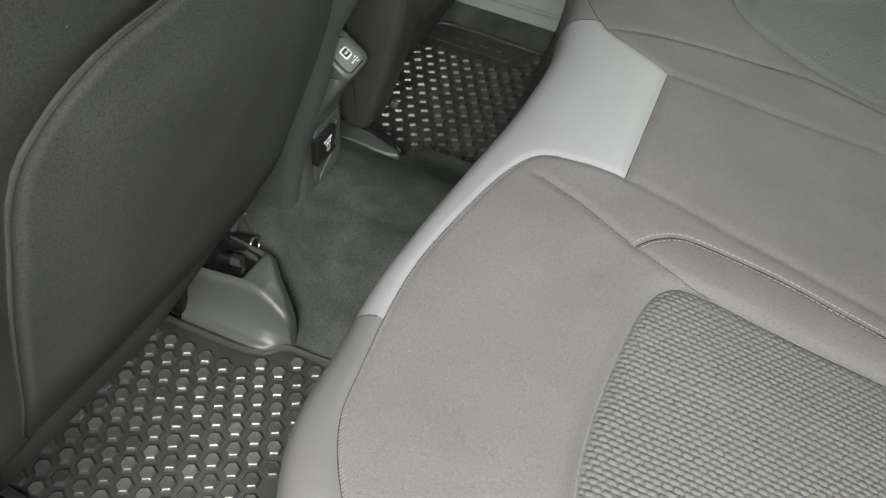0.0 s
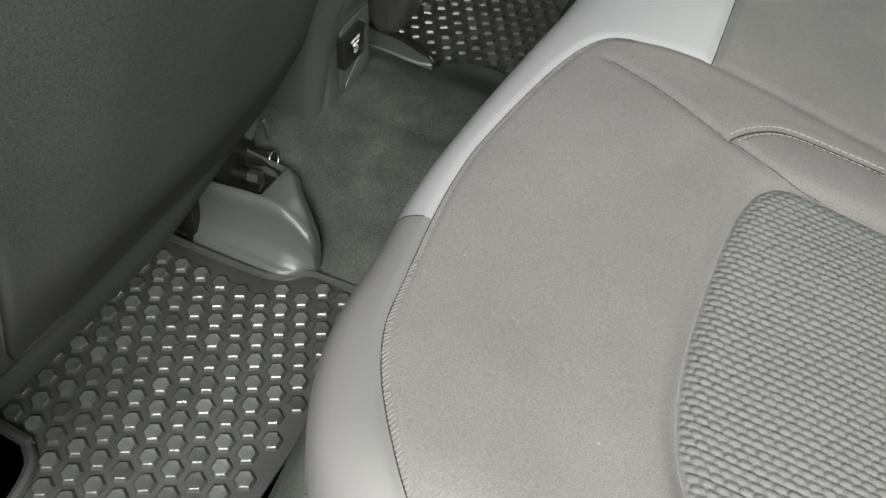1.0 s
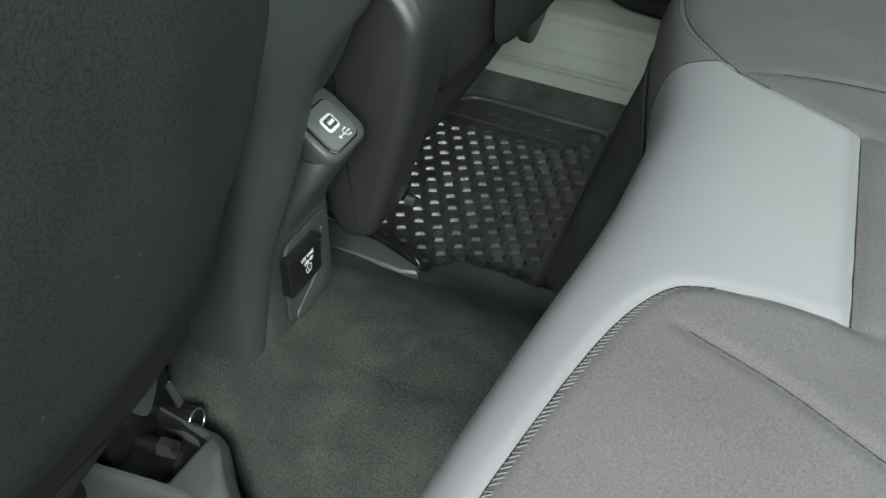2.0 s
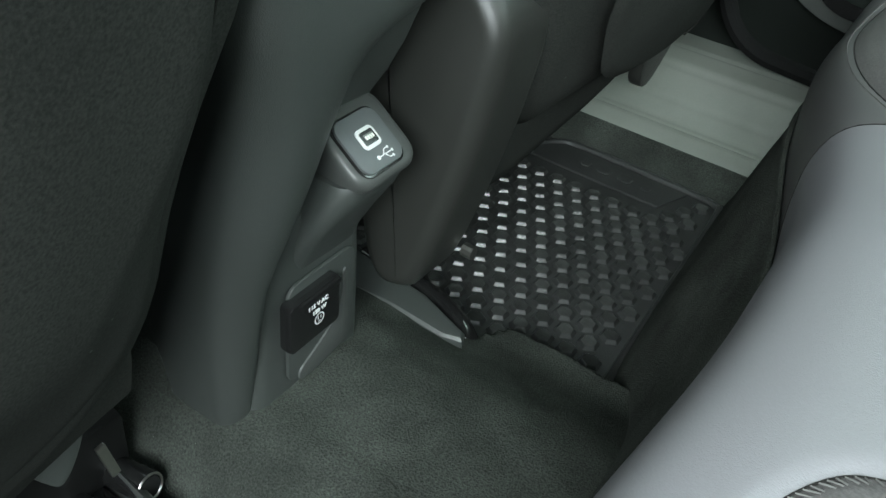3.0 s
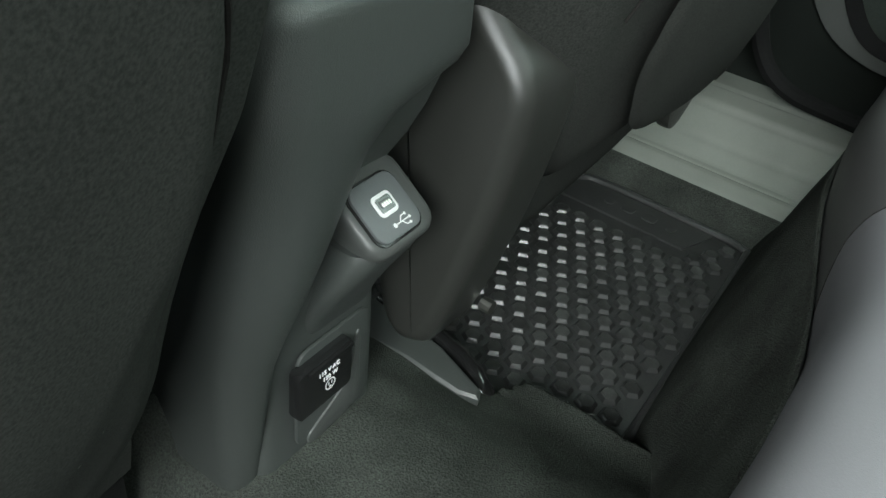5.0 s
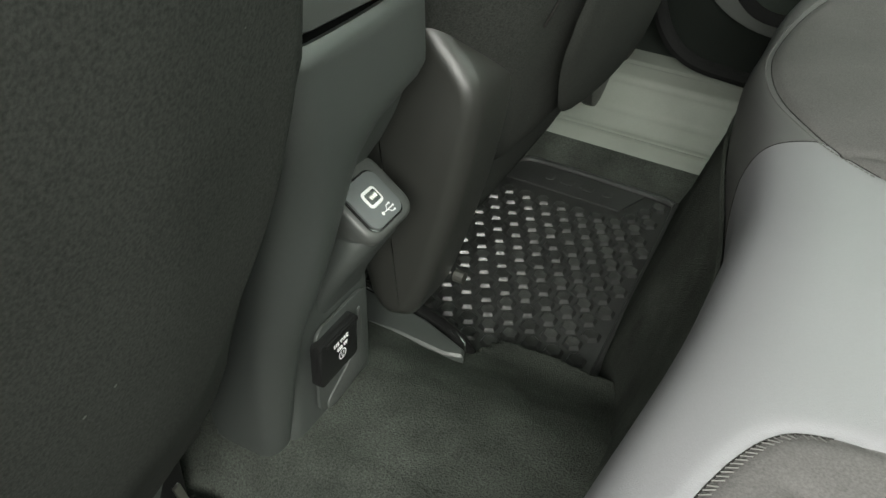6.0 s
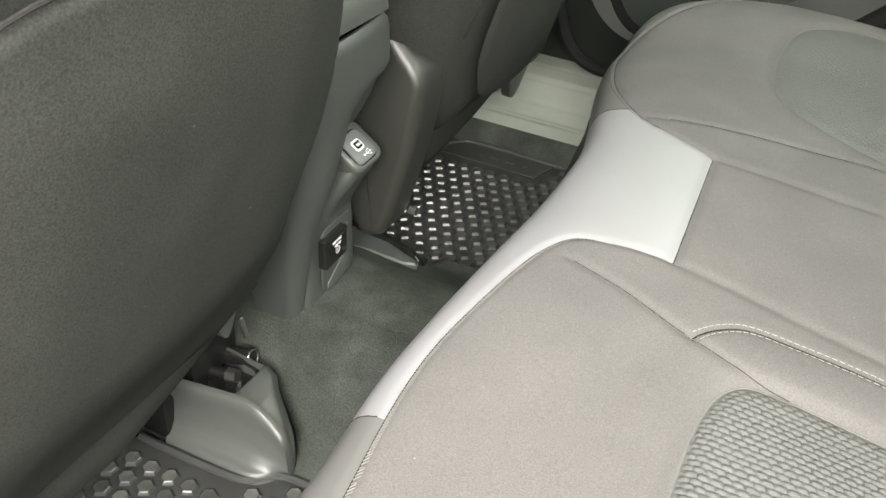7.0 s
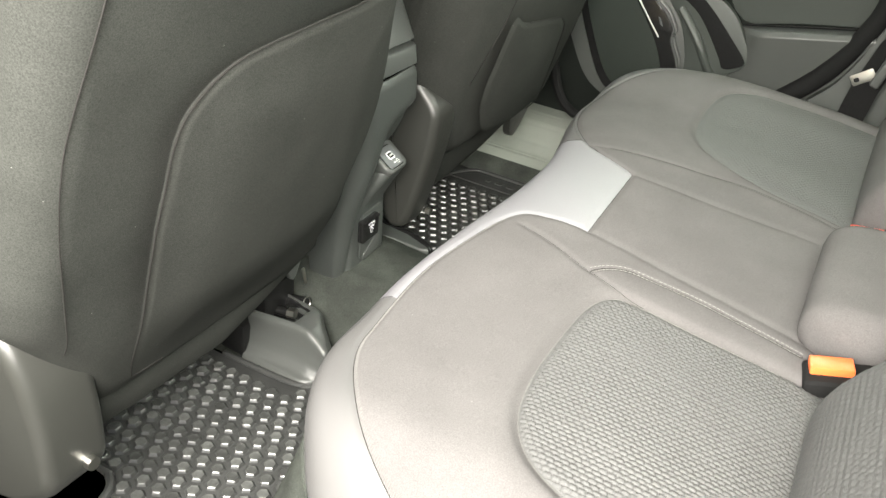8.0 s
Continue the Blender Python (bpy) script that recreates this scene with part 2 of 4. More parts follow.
# ---- structure: floor, tunnel, shell ----
def hump(u, v):
    x, y = -0.62 + 0.72 * u, -0.235 + 0.44 * v
    ragged = 0.004 * noise.noise((x * 22, 0.0, 2.0)) + 0.0025 * noise.noise((x * 90, 0.0, 5.0)) + 0.074 * (1 - float(step(x, -0.242, -0.208)))
    start = -0.176 - 0.060 * float(step(x, -0.315, -0.185))
    z = 0.116 * float(step(y, start, -0.055)) - 0.062 * float(step(y, 0.02, 0.19))
    z = z * (1 - float(step(y, 0.188 - ragged, 0.194 - ragged)))
    z += (0.004 * noise.noise((x * 9, y * 9, 0.3)) + 0.0018 * noise.noise((x * 40, y * 40, 1.0))) * float(step(y, start, start + 0.07)) * (1 - float(step(y, 0.15, 0.185)))
    return (x, y, z - 0.008)


hump_ob = part("floor_tunnel", mesh_of("floor_tunnel", *sheet(150, 220, hump), CARPET, 80))
tagged(hump_ob, "dark grey carpet over the raised floor tunnel", "carpet", kind="structure")


# far sill with its scuff plate
def sill_profile(s):
    pts = [(0.615, -0.01), (0.635, 0.02), (0.66, 0.045), (0.675, 0.05), (0.70, 0.085), (0.72, 0.115), (0.745, 0.128), (0.80, 0.13)]
    f = s * (len(pts) - 1)
    i = min(int(f), len(pts) - 2)
    t = f - i
    return pts[i][0] * (1 - t) + pts[i + 1][0] * t, pts[i][1] * (1 - t) + pts[i + 1][1] * t


def sill_fn(lo, hi):
    def fn(u, v):
        s = lo + (hi - lo) * v
        y, z = sill_profile(s)
        rib = 0.0016 * (1 - abs(math.sin(v * math.pi * 5))) ** 4 if lo > 0.1 else 0.0
        return (-0.75 + 1.1 * u, y, z - rib)
    return fn


sill = thing("door_sill", "grey-green ribbed plastic door sill scuff plate", "door sill", kind="structure")
part("kick_strip", mesh_of("kick_strip", *sheet(20, 8, sill_fn(0.0, 0.205)), CARPET), sill)
part("scuff_plate", mesh_of("scuff_plate", *sheet(20, 60, sill_fn(0.205, 1.0)), SILL_PLASTIC, 60), sill)


# ---- cutting sheets along seams ----
def edge_distance(px, py, poly):
    """Signed distance to a closed outline, negative inside."""
    best = np.full(px.shape, 1e9)
    inside = np.zeros(px.shape, bool)
    n = len(poly)
    for i in range(n):
        ax, ay = poly[i][0], poly[i][1]
        bx, by = poly[(i + 1) % n][0], poly[(i + 1) % n][1]
        ex, ey = bx - ax, by - ay
        t = np.clip(((px - ax) * ex + (py - ay) * ey) / max(ex * ex + ey * ey, 1e-12), 0, 1)
        best = np.minimum(best, np.hypot(px - ax - t * ex, py - ay - t * ey))
        if ay != by:
            inside ^= ((ay > py) != (by > py)) & (px < (bx - ax) * (py - ay) / (by - ay) + ax)
    return np.where(inside, -best, best)


def line_distance(px, py, line):
    best = np.full(px.shape, 1e9)
    for a, b in zip(line[:-1], line[1:]):
        ex, ey = b[0] - a[0], b[1] - a[1]
        t = np.clip(((px - a[0]) * ex + (py - a[1]) * ey) / max(ex * ex + ey * ey, 1e-12), 0, 1)
        best = np.minimum(best, np.hypot(px - a[0] - t * ex, py - a[1] - t * ey))
    return best


def cut(places, fields):
    """Faces of the grid of places where every field is negative, cut sharply along its zero line."""
    nu, nv = places.shape[:2]
    verts, faces, index = [], [], {}
    flat = places.reshape(-1, 3)
    vals = [f.reshape(-1) for f in fields]
    keep = np.ones((nu - 1, nv - 1), bool)
    cross = np.zeros((nu - 1, nv - 1), bool)
    for f in fields:
        corners = np.stack([f[:-1, :-1], f[1:, :-1], f[1:, 1:], f[:-1, 1:]])
        keep &= (corners < 0).any(0)
        cross |= (corners >= 0).any(0)

    def vert(key, p):
        if key not in index:
            index[key] = len(verts)
            verts.append(p)
        return index[key]

    for i, j in zip(*np.nonzero(keep)):
        ids = [i * nv + j, (i + 1) * nv + j, (i + 1) * nv + j + 1, i * nv + j + 1]
        if not cross[i, j]:
            faces.append(tuple(vert(k, flat[k]) for k in ids))
            continue
        ring = [(k, flat[k], [v[k] for v in vals]) for k in ids]
        for c in range(len(vals)):
            out = []
            for a, b in zip(ring, ring[1:] + ring[:1]):
                if a[2][c] < 0:
                    out.append(a)
                if (a[2][c] < 0) != (b[2][c] < 0):
                    if str(a[0]) > str(b[0]):
                        lo, hi = b, a
                    else:
                        lo, hi = a, b
                    t = lo[2][c] / (lo[2][c] - hi[2][c])
                    out.append(((c, lo[0], hi[0]), lo[1] + (hi[1] - lo[1]) * t, [x + (y - x) * t for x, y in zip(lo[2], hi[2])]))
            ring = out
            if len(ring) < 3:
                break
        if len(ring) >= 3:
            face = []
            for k, p, _ in ring:
                v = vert(k, p)
                if v not in face:
                    face.append(v)
            if len(face) >= 3:
                faces.append(tuple(face))
    return verts, faces


# ---- rear bench ----
PROFILE = smooth_line([Vector((x, z, 0)) for x, z in ((0.05, 0.10), (0.0, 0.125), (-0.018, 0.165), (-0.030, 0.210), (-0.037, 0.250), (-0.0395, 0.280),
                       (-0.0385, 0.306), (-0.030, 0.328), (-0.012, 0.340), (0.02, 0.3465), (0.08, 0.349), (0.15, 0.343), (0.22, 0.335), (0.30, 0.328), (0.37, 0.321), (0.43, 0.310), (0.455, 0.290), (0.465, 0.25))], 8)
PX = np.array([p.x for p in PROFILE])
PZ = np.array([p.y for p in PROFILE])
PS = np.concatenate([[0], np.cumsum(np.hypot(np.diff(PX), np.diff(PZ)))])
PS -= np.interp(0.10, PX[56:], PS[56:]) - 0.10
HALF = 0.64


def front_shift(y):
    a = np.abs(y)
    a = np.where(y > 0, y - 0.055, -y)
    shift = 0.17 * np.clip((a - 0.40) / 0.24, 0, 1) ** 2.3
    return shift - 0.050 * step(y, 0.06, 0.38) + 0.016 * step(y, -0.24, 0.0) - 0.006 * np.exp(-((y + 0.30) / 0.07) ** 2)


SEAM_LINE = [(0.30, -0.605), (0.20, -0.595), (0.135, -0.575), (0.075, -0.540), (0.031, -0.493), (0.005, -0.448), (-0.004, -0.403), (-0.013, -0.335),
             (-0.014, -0.28), (-0.006, -0.225), (0.006, -0.165), (0.018, -0.130), (0.032, -0.110), (0.050, -0.103)]
FAR_LINE = [(0.045, 0.138), (0.022, 0.158), (0.0, 0.185), (-0.028, 0.235), (-0.048, 0.295), (-0.058, 0.36), (-0.055, 0.43), (-0.035, 0.49), (0.0, 0.55), (0.05, 0.605), (0.12, 0.645), (0.30, 0.672)]
near_seam = smooth_line([(x, y, 0) for x, y in SEAM_LINE], 5)
far_seam = smooth_line([(x, y, 0) for x, y in FAR_LINE], 5)
leather_edge = near_seam + smooth_line([(0.050, -0.103, 0), (0.08, -0.099, 0), (0.116, -0.097, 0)], 3) + [Vector((0.110, 0.100, 0))] + \
    smooth_line([(0.110, 0.100, 0), (0.08, 0.116, 0), (0.045, 0.138, 0)], 3) + far_seam
LEATHER_POLY = [(-1.0, -0.9), (0.30, -0.9)] + [(p.x, p.y) for p in leather_edge] + [(0.30, 0.9), (-1.0, 0.9)]
CENTRE_POLY = [(0.116, -0.097), (0.20, -0.105), (0.42, -0.135), (0.42, 0.125), (0.20, 0.108), (0.110, 0.100)]
NEAR_PAD = [(p.x, p.y) for p in smooth_line([(0.452, -0.202, 0), (0.30, -0.200, 0), (0.215, -0.196, 0), (0.186, -0.208, 0), (0.172, -0.245, 0), (0.168, -0.31, 0), (0.169, -0.38, 0),
            (0.180, -0.44, 0), (0.205, -0.480, 0), (0.245, -0.503, 0), (0.31, -0.515, 0), (0.452, -0.515, 0)], 4)]
FAR_PAD = [(p.x, p.y) for p in smooth_line([(0.452, 0.205, 0), (0.32, 0.222, 0), (0.24, 0.250, 0), (0.18, 0.288, 0), (0.148, 0.335, 0), (0.134, 0.40, 0), (0.132, 0.47, 0),
           (0.145, 0.53, 0), (0.18, 0.565, 0), (0.24, 0.58, 0), (0.452, 0.58, 0)], 4)]
FOLD = [(p.x, p.y) for p in smooth_line([(0.040, -0.137, 0), (0.053, -0.143, 0), (0.09, -0.156, 0), (0.128, -0.172, 0), (0.155, -0.182, 0), (0.175, -0.188, 0), (0.20, -0.192, 0), (0.225, -0.194, 0)], 4)]
FAR_FOLD = [(p.x, p.y) for p in smooth_line([(0.022, 0.160, 0), (0.09, 0.172, 0), (0.165, 0.190, 0), (0.25, 0.205, 0), (0.32, 0.200, 0), (0.40, 0.185, 0)], 4)]
ARC = [(p.x, p.y) for p in smooth_line([(0.150, -0.178, 0), (0.165, -0.158, 0), (0.188, -0.143, 0), (0.23, -0.140, 0), (0.28, -0.142, 0), (0.34, -0.150, 0), (0.40, -0.157, 0)], 5)]


def bench_coords(p, y):
    w = 1 - step(p, 0.03, 0.28)
    return p + front_shift(y) * w


def bench_place(p, y, weave=None):
    q = bench_coords(p, y)
    x = np.interp(p, PS, PX) + front_shift(y) * (1 - step(p, 0.03, 0.28))
    z = np.interp(p, PS, PZ)
    a = np.where(y > 0, y - 0.055, -y)
    z = z - 0.012 * step(a, 0.10, 0.42) * (1 - step(p, 0.0, 0.24)) - np.where(y > 0, 0.11, 0.14) * np.clip((a - np.where(y > 0, 0.545, 0.50)) / np.where(y > 0, 0.10, 0.14), 0, 1) ** 2.2 + 0.020 * step(y, 0.40, 0.58)
    z = z + 0.003 * np.exp(-((a - 0.50) / 0.09) ** 2)
    pads = np.minimum(edge_distance(q, y, NEAR_PAD), edge_distance(q, y, FAR_PAD))
    z = z - 0.006 * np.exp(-(pads / 0.007) ** 2) - 0.003 * step(-pads, -0.004, 0.01) + 0.005 * step(-pads, 0.0, 0.09)
    z = z + 0.002 * np.exp(-((pads - 0.03) / 0.02) ** 2)
    z = z - 0.0022 * np.exp(-(line_distance(q, y, [(v[0], v[1]) for v in leather_edge]) / 0.0035) ** 2)
    z = z - 0.0020 * np.exp(-(line_distance(q, y, FOLD) / 0.004) ** 2) - 0.002 * np.exp(-(line_distance(q, y, FAR_FOLD) / 0.004) ** 2)
    z = z - 0.0025 * np.exp(-(line_distance(q, y, ARC) / 0.0035) ** 2)
    z = z - 0.0018 * np.exp(-(edge_distance(q, y, CENTRE_POLY) / 0.006) ** 2)
    z = z + 0.0004 * np.sin(q * 31 + 2 * np.sin(y * 17)) * np.sin(y * 23 + 1.3 * np.sin(q * 19))
    if weave is not None:
        row = y / 0.0051
        col = q / 0.0080 + 0.5 * (np.floor(row) % 2)
        fx, fy = (col % 1) * 2 - 1, (row % 1) * 2 - 1
        h = (1 - np.abs(fx) ** 5) * (1 - np.abs(fy) ** 3)
        z = z + weave * h * step(-pads, 0.001, 0.004)
    return np.stack([x, y, z], -1), q


def bench_grid(p0, p1, y0, y1, cell, weave=None):
    p, y = np.meshgrid(np.linspace(p0, p1, int((p1 - p0) / cell) + 1), np.linspace(y0, y1, int((y1 - y0) / cell) + 1), indexing="ij")
    places, q = bench_place(p, y, weave)
    return places, q, y


bench = thing("rear_bench", "grey fabric rear bench seat with leatherette front edge", "car seat")
places, bq, by = bench_grid(PS[0], PS[-1], -HALF, HALF + 0.055, 0.0033)
s_leather, s_centre = edge_distance(bq, by, LEATHER_POLY), edge_distance(bq, by, CENTRE_POLY)
s_near, s_far = edge_distance(bq, by, NEAR_PAD), edge_distance(bq, by, FAR_PAD)
part("leather_trim", mesh_of("leather_trim", *cut(places, [s_leather, -(by + 0.349), by - 0.170]), LEATHER, 70), bench, "light grey leatherette front edge and centre patch")
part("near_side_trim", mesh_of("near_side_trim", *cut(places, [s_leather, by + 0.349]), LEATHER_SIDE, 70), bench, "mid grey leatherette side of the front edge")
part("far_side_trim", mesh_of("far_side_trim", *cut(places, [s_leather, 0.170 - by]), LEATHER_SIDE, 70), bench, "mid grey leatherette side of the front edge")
part("near_cushion", mesh_of("near_cushion", *cut(places, [-s_leather, -s_centre, -s_near, by]), FABRIC, 70), bench)
part("far_cushion", mesh_of("far_cushion", *cut(places, [-s_leather, -s_centre, -s_far, -by]), FABRIC, 70), bench)
part("centre_cushion", mesh_of("centre_cushion", *cut(places, [-s_leather, s_centre]), FABRIC, 70), bench)
for nm, poly, y0, y1, cell, h in (("near_pad", NEAR_PAD, -0.53, -0.18, 0.0009, 0.0017), ("far_pad", FAR_PAD, 0.19, 0.60, 0.0013, 0.0009)):
    pl, q2, y2 = bench_grid(0.10, PS[-1], y0, y1, cell, h)
    part(nm, mesh_of(nm, *cut(pl, [edge_distance(q2, y2, poly)]), MESH_FABRIC, 80), bench, "coarse woven mesh fabric seat insert")


def on_bench(line, lift=0.0):
    """Points of the bench's skin over a line in the seat's own coordinates."""
    q = np.array([v[0] for v in line])
    y = np.array([v[1] for v in line])
    p = q.copy()
    for _ in range(12):
        p = p - (bench_coords(p, y) - q)
    out, _ = bench_place(p, y)
    out[:, 2] += lift
    return [Vector(v) for v in out]


def stitches(name, line, mat, parent, length=0.0042, gap=0.0022, r=0.0006, lift=0.0004):
    """A row of short threads sewn along a line."""
    pts = on_bench(line, lift)
    bm = bmesh.new()
    dense = []
    for a, b in zip(pts[:-1], pts[1:]):
        k = max(1, int((b - a).length / 0.0006))
        dense += [a.lerp(b, i / k) for i in range(k)]
    i = 0
    while i < len(dense) - 2:
        a = dense[i]
        j = i
        d = 0.0
        while j < len(dense) - 1 and d < length:
            d += (dense[j + 1] - dense[j]).length
            j += 1
        b = dense[j]
        along = (b - a).normalized() if (b - a).length > 1e-5 else Vector((1, 0, 0))
        side = along.cross(Vector((0, 0, 1))).normalized() * r
        up = Vector((0, 0, r))
        ring = lambda c: [bm.verts.new(c + o) for o in (side, up, -side, -up)]
        ra, rb = ring(a), ring(b)
        for k in range(4):
            bm.faces.new((ra[k], ra[(k + 1) % 4], rb[(k + 1) % 4], rb[k]))
        bm.faces.new(ra[::-1])
        bm.faces.new(rb)
        d = 0.0
        while j < len(dense) - 1 and d < gap:
            d += (dense[j + 1] - dense[j]).length
            j += 1
        i = j if j > i else i + 1
    ob = part(name, bm_mesh(name, bm, mat), parent)
    ob["kind"] = "stuff"
    return ob


def offset_line(line, d):
    out = []
    for i, v in enumerate(line):
        a, b = line[max(0, i - 1)], line[min(len(line) - 1, i + 1)]
        ex, ey = b[0] - a[0], b[1] - a[1]
        n = math.hypot(ex, ey) or 1.0
        out.append((v[0] - ey / n * d, v[1] + ex / n * d))
    return out


def overlock(name, line, mat, parent, width=0.0042, pitch=0.0031, r=0.00042):
    """Slanting threads that bind the edge of the cloth along a seam."""
    inner, outer = on_bench(line, 0.0004), on_bench(offset_line(line, -width), 0.0004)
    bm = bmesh.new()
    travel, due = 0.0, 0.0
    for a, b, c, d in zip(inner[:-1], inner[1:], outer[:-1], outer[1:]):
        run = (b - a).length
        while due < travel + run:
            t = (due - travel) / run
            p, q = a.lerp(b, t), c.lerp(d, min(1.0, t + 0.0022 / run))
            side = (q - p).cross(Vector((0, 0, 1))).normalized() * r
            up = Vector((0, 0, r))
            ends = [[bm.verts.new(e + o) for o in (side, up, -side)] for e in (p, q)]
            for k in range(2):
                bm.faces.new((ends[0][k], ends[0][k + 1], ends[1][k + 1], ends[1][k]))
            due += pitch
        travel += run
    ob = part(name, bm_mesh(name, bm, mat), parent)
    ob["kind"] = "stuff"
    return ob


for nm, line in (("near_seam", near_seam), ("far_seam", far_seam)):
    flat = [(v.x, v.y) for v in line]
    part("seam", bm_mesh("seam", tube(on_bench(flat, 0.0002), 0.0005), SEAM), bench)
    if nm == "far_seam":
        stitches("seam_stitching", offset_line(flat, 0.0055), SEAM_STITCH, bench, 0.0030, 0.0010, 0.0005, 0.0001)
for y0, q0 in ((-0.349, -0.018), (0.170, 0.010)):
    part("seam", bm_mesh("seam", tube(on_bench([(q0 - 0.16 * k / 20, y0) for k in range(21)], 0.0), 0.0005), SEAM), bench)
overlock("overlock_stitching", [(v.x, v.y) for v in near_seam], SEAM_STITCH, bench)
trailing = [(0.116 - 0.006 * i / 10, -0.097 + 0.197 * i / 10) for i in range(11)]
part("seam", bm_mesh("seam", tube(on_bench(trailing, 0.0001), 0.0006), SEAM), bench)
part("seam", bm_mesh("seam", tube(on_bench(FOLD[2:], 0.0003), 0.0003), SEAM), bench)
part("seam", bm_mesh("seam", tube(on_bench(ARC, 0.0), 0.0008), SEAM), bench)
part("seam", bm_mesh("seam", tube(on_bench(FAR_FOLD[2:], 0.0001), 0.0006), SEAM), bench)
for d in (0.004, -0.004):
    stitches("seam_stitching", offset_line(ARC[1:], d), STITCH, bench, 0.0034, 0.0018, r=0.00038, lift=0.0002)
for poly in (NEAR_PAD, FAR_PAD):
    part("pad_piping", bm_mesh("pad_piping", tube(on_bench(poly[2:-2], -0.0002), 0.0007), SEAM_STITCH), bench)

# carpet that climbs from the mats to the front of the bench
def riser(u, v):
    y = -0.70 + 1.40 * v
    x0 = (-0.124 - 0.047 * max(0.0, y - 0.20) if y > 0 else -0.100) + 0.035 * (1 - float(step(abs(y), 0.13, 0.26)))
    x1 = -0.0395 + float(front_shift(np.array([y]))[0])
    x = x0 + (x1 - x0) * u ** 1.1 + 0.003 * noise.noise((y * 6, u * 3, 4.0)) * (1 - u)
    z = -0.011 + 0.259 * u ** 0.95
    return (x, y, z)


riser_ob = part("seat_riser", mesh_of("seat_riser", *sheet(28, 120, riser), CARPET, 80))
tagged(riser_ob, "dark carpeted riser below the rear bench", "carpet", kind="structure")
part("carpet_edge", bm_mesh("carpet_edge", tube([(riser(1.0, k / 240)[0] - 0.001 + 0.0008 * noise.noise((k * 0.9, 0, 3)), -0.70 + 1.40 * k / 240, 0.249 + 0.001 * noise.noise((k * 0.7, 1, 0))) for k in range(241)], 0.0026, 6), CARPET), riser_ob, "frayed cut edge of the carpet")

# rear backrest, three sections
def back_face(y0, y1, lean, bulge, bottom=0.27, x0=0.415):
    def fn(u, v):
        s = u
        y = y0 + (y1 - y0) * v
        side = min(v, 1 - v) * (y1 - y0)
        z = bottom + 0.68 * s
        x = x0 + lean * s - bulge * math.exp(-((s - 0.13) / 0.12) ** 2) + 0.075 * max(0.0, 1 - side / 0.045) ** 2
        return (x, y, z)
    return fn


backrest = thing("folding_rear_seat", "upright folding part of the grey fabric rear seat", "car seat")
for nm, y0, y1, mat, bulge, x0 in (("near_section", -0.63, -0.228, MESH_FABRIC, 0.035, 0.434), ("centre_section", -0.185, 0.17, FABRIC, 0.02, 0.50), ("far_section", 0.19, 0.67, FABRIC, 0.035, 0.424)):
    part(nm, mesh_of(nm, *sheet(40, 30, back_face(y0, y1, 0.20, bulge, 0.27 if nm != "near_section" else 0.52, x0 if nm != "near_section" else x0 + 0.0735)), mat, 80), backrest)


def woven_back(u, v):
    """The foot of the near section with its coarse weave."""
    x, y, z = back_face(-0.63, -0.228, 0.20, 0.035, x0=0.434)(0.40 * u, v)
    row, col = z / 0.0060, y / 0.0085 + 0.5 * (math.floor(z / 0.0060) % 2)
    a, b = (col % 1) * 2 - 1, (row % 1) * 2 - 1
    return (x - 0.0015 * (1 - abs(a) ** 5) * (1 - abs(b) ** 3), y, z)


part("woven_foot", mesh_of("woven_foot", *sheet(190, 300, woven_back), MESH_FABRIC, 80), backrest, "coarse woven mesh fabric")
rings = []
for k in range(25):
    v = k / 24
    y = -0.150 + 0.268 * v
    e = min(v, 1 - v) * 0.268
    f = math.sqrt(max(0.02, 1 - max(0.0, 1 - e / 0.028) ** 2))
    rings.append([(0.452 + 0.070 * f * math.copysign(abs(math.cos(t)) ** 0.75, math.cos(t)), y, 0.338 + 0.040 * f * math.copysign(abs(math.sin(t)) ** 0.8, math.sin(t))) for t in (2 * math.pi * i / 24 for i in range(24))])
part("centre_roll", bm_mesh("centre_roll", loft(rings), FABRIC, 60), backrest, "padded roll at the foot of the centre backrest")
part("back_panel", bm_mesh("back_panel", bevel_box(0.05, 1.3, 0.75, 0.01), PLASTIC), backrest, m=pose(0.62, 0, 0.62, 0, 16, 0))


# ---- front seats ----
NEAR_INNER = (0.155, 0.18, 0.20, 0.235, 0.26, 0.30, 0.335, 0.36, 0.40, 0.43, 0.465, 0.52, 0.60, 0.70, 0.90), (0.085, 0.110, 0.135, 0.178, 0.198, 0.213, 0.226, 0.238, 0.255, 0.262, 0.262, 0.243, 0.210, 0.178, 0.15)
FAR_INNER = (0.17, 0.20, 0.24, 0.30, 0.335, 0.38, 0.46, 0.54), (0.18, 0.19, 0.205, 0.240, 0.255, 0.270, 0.285, 0.29)


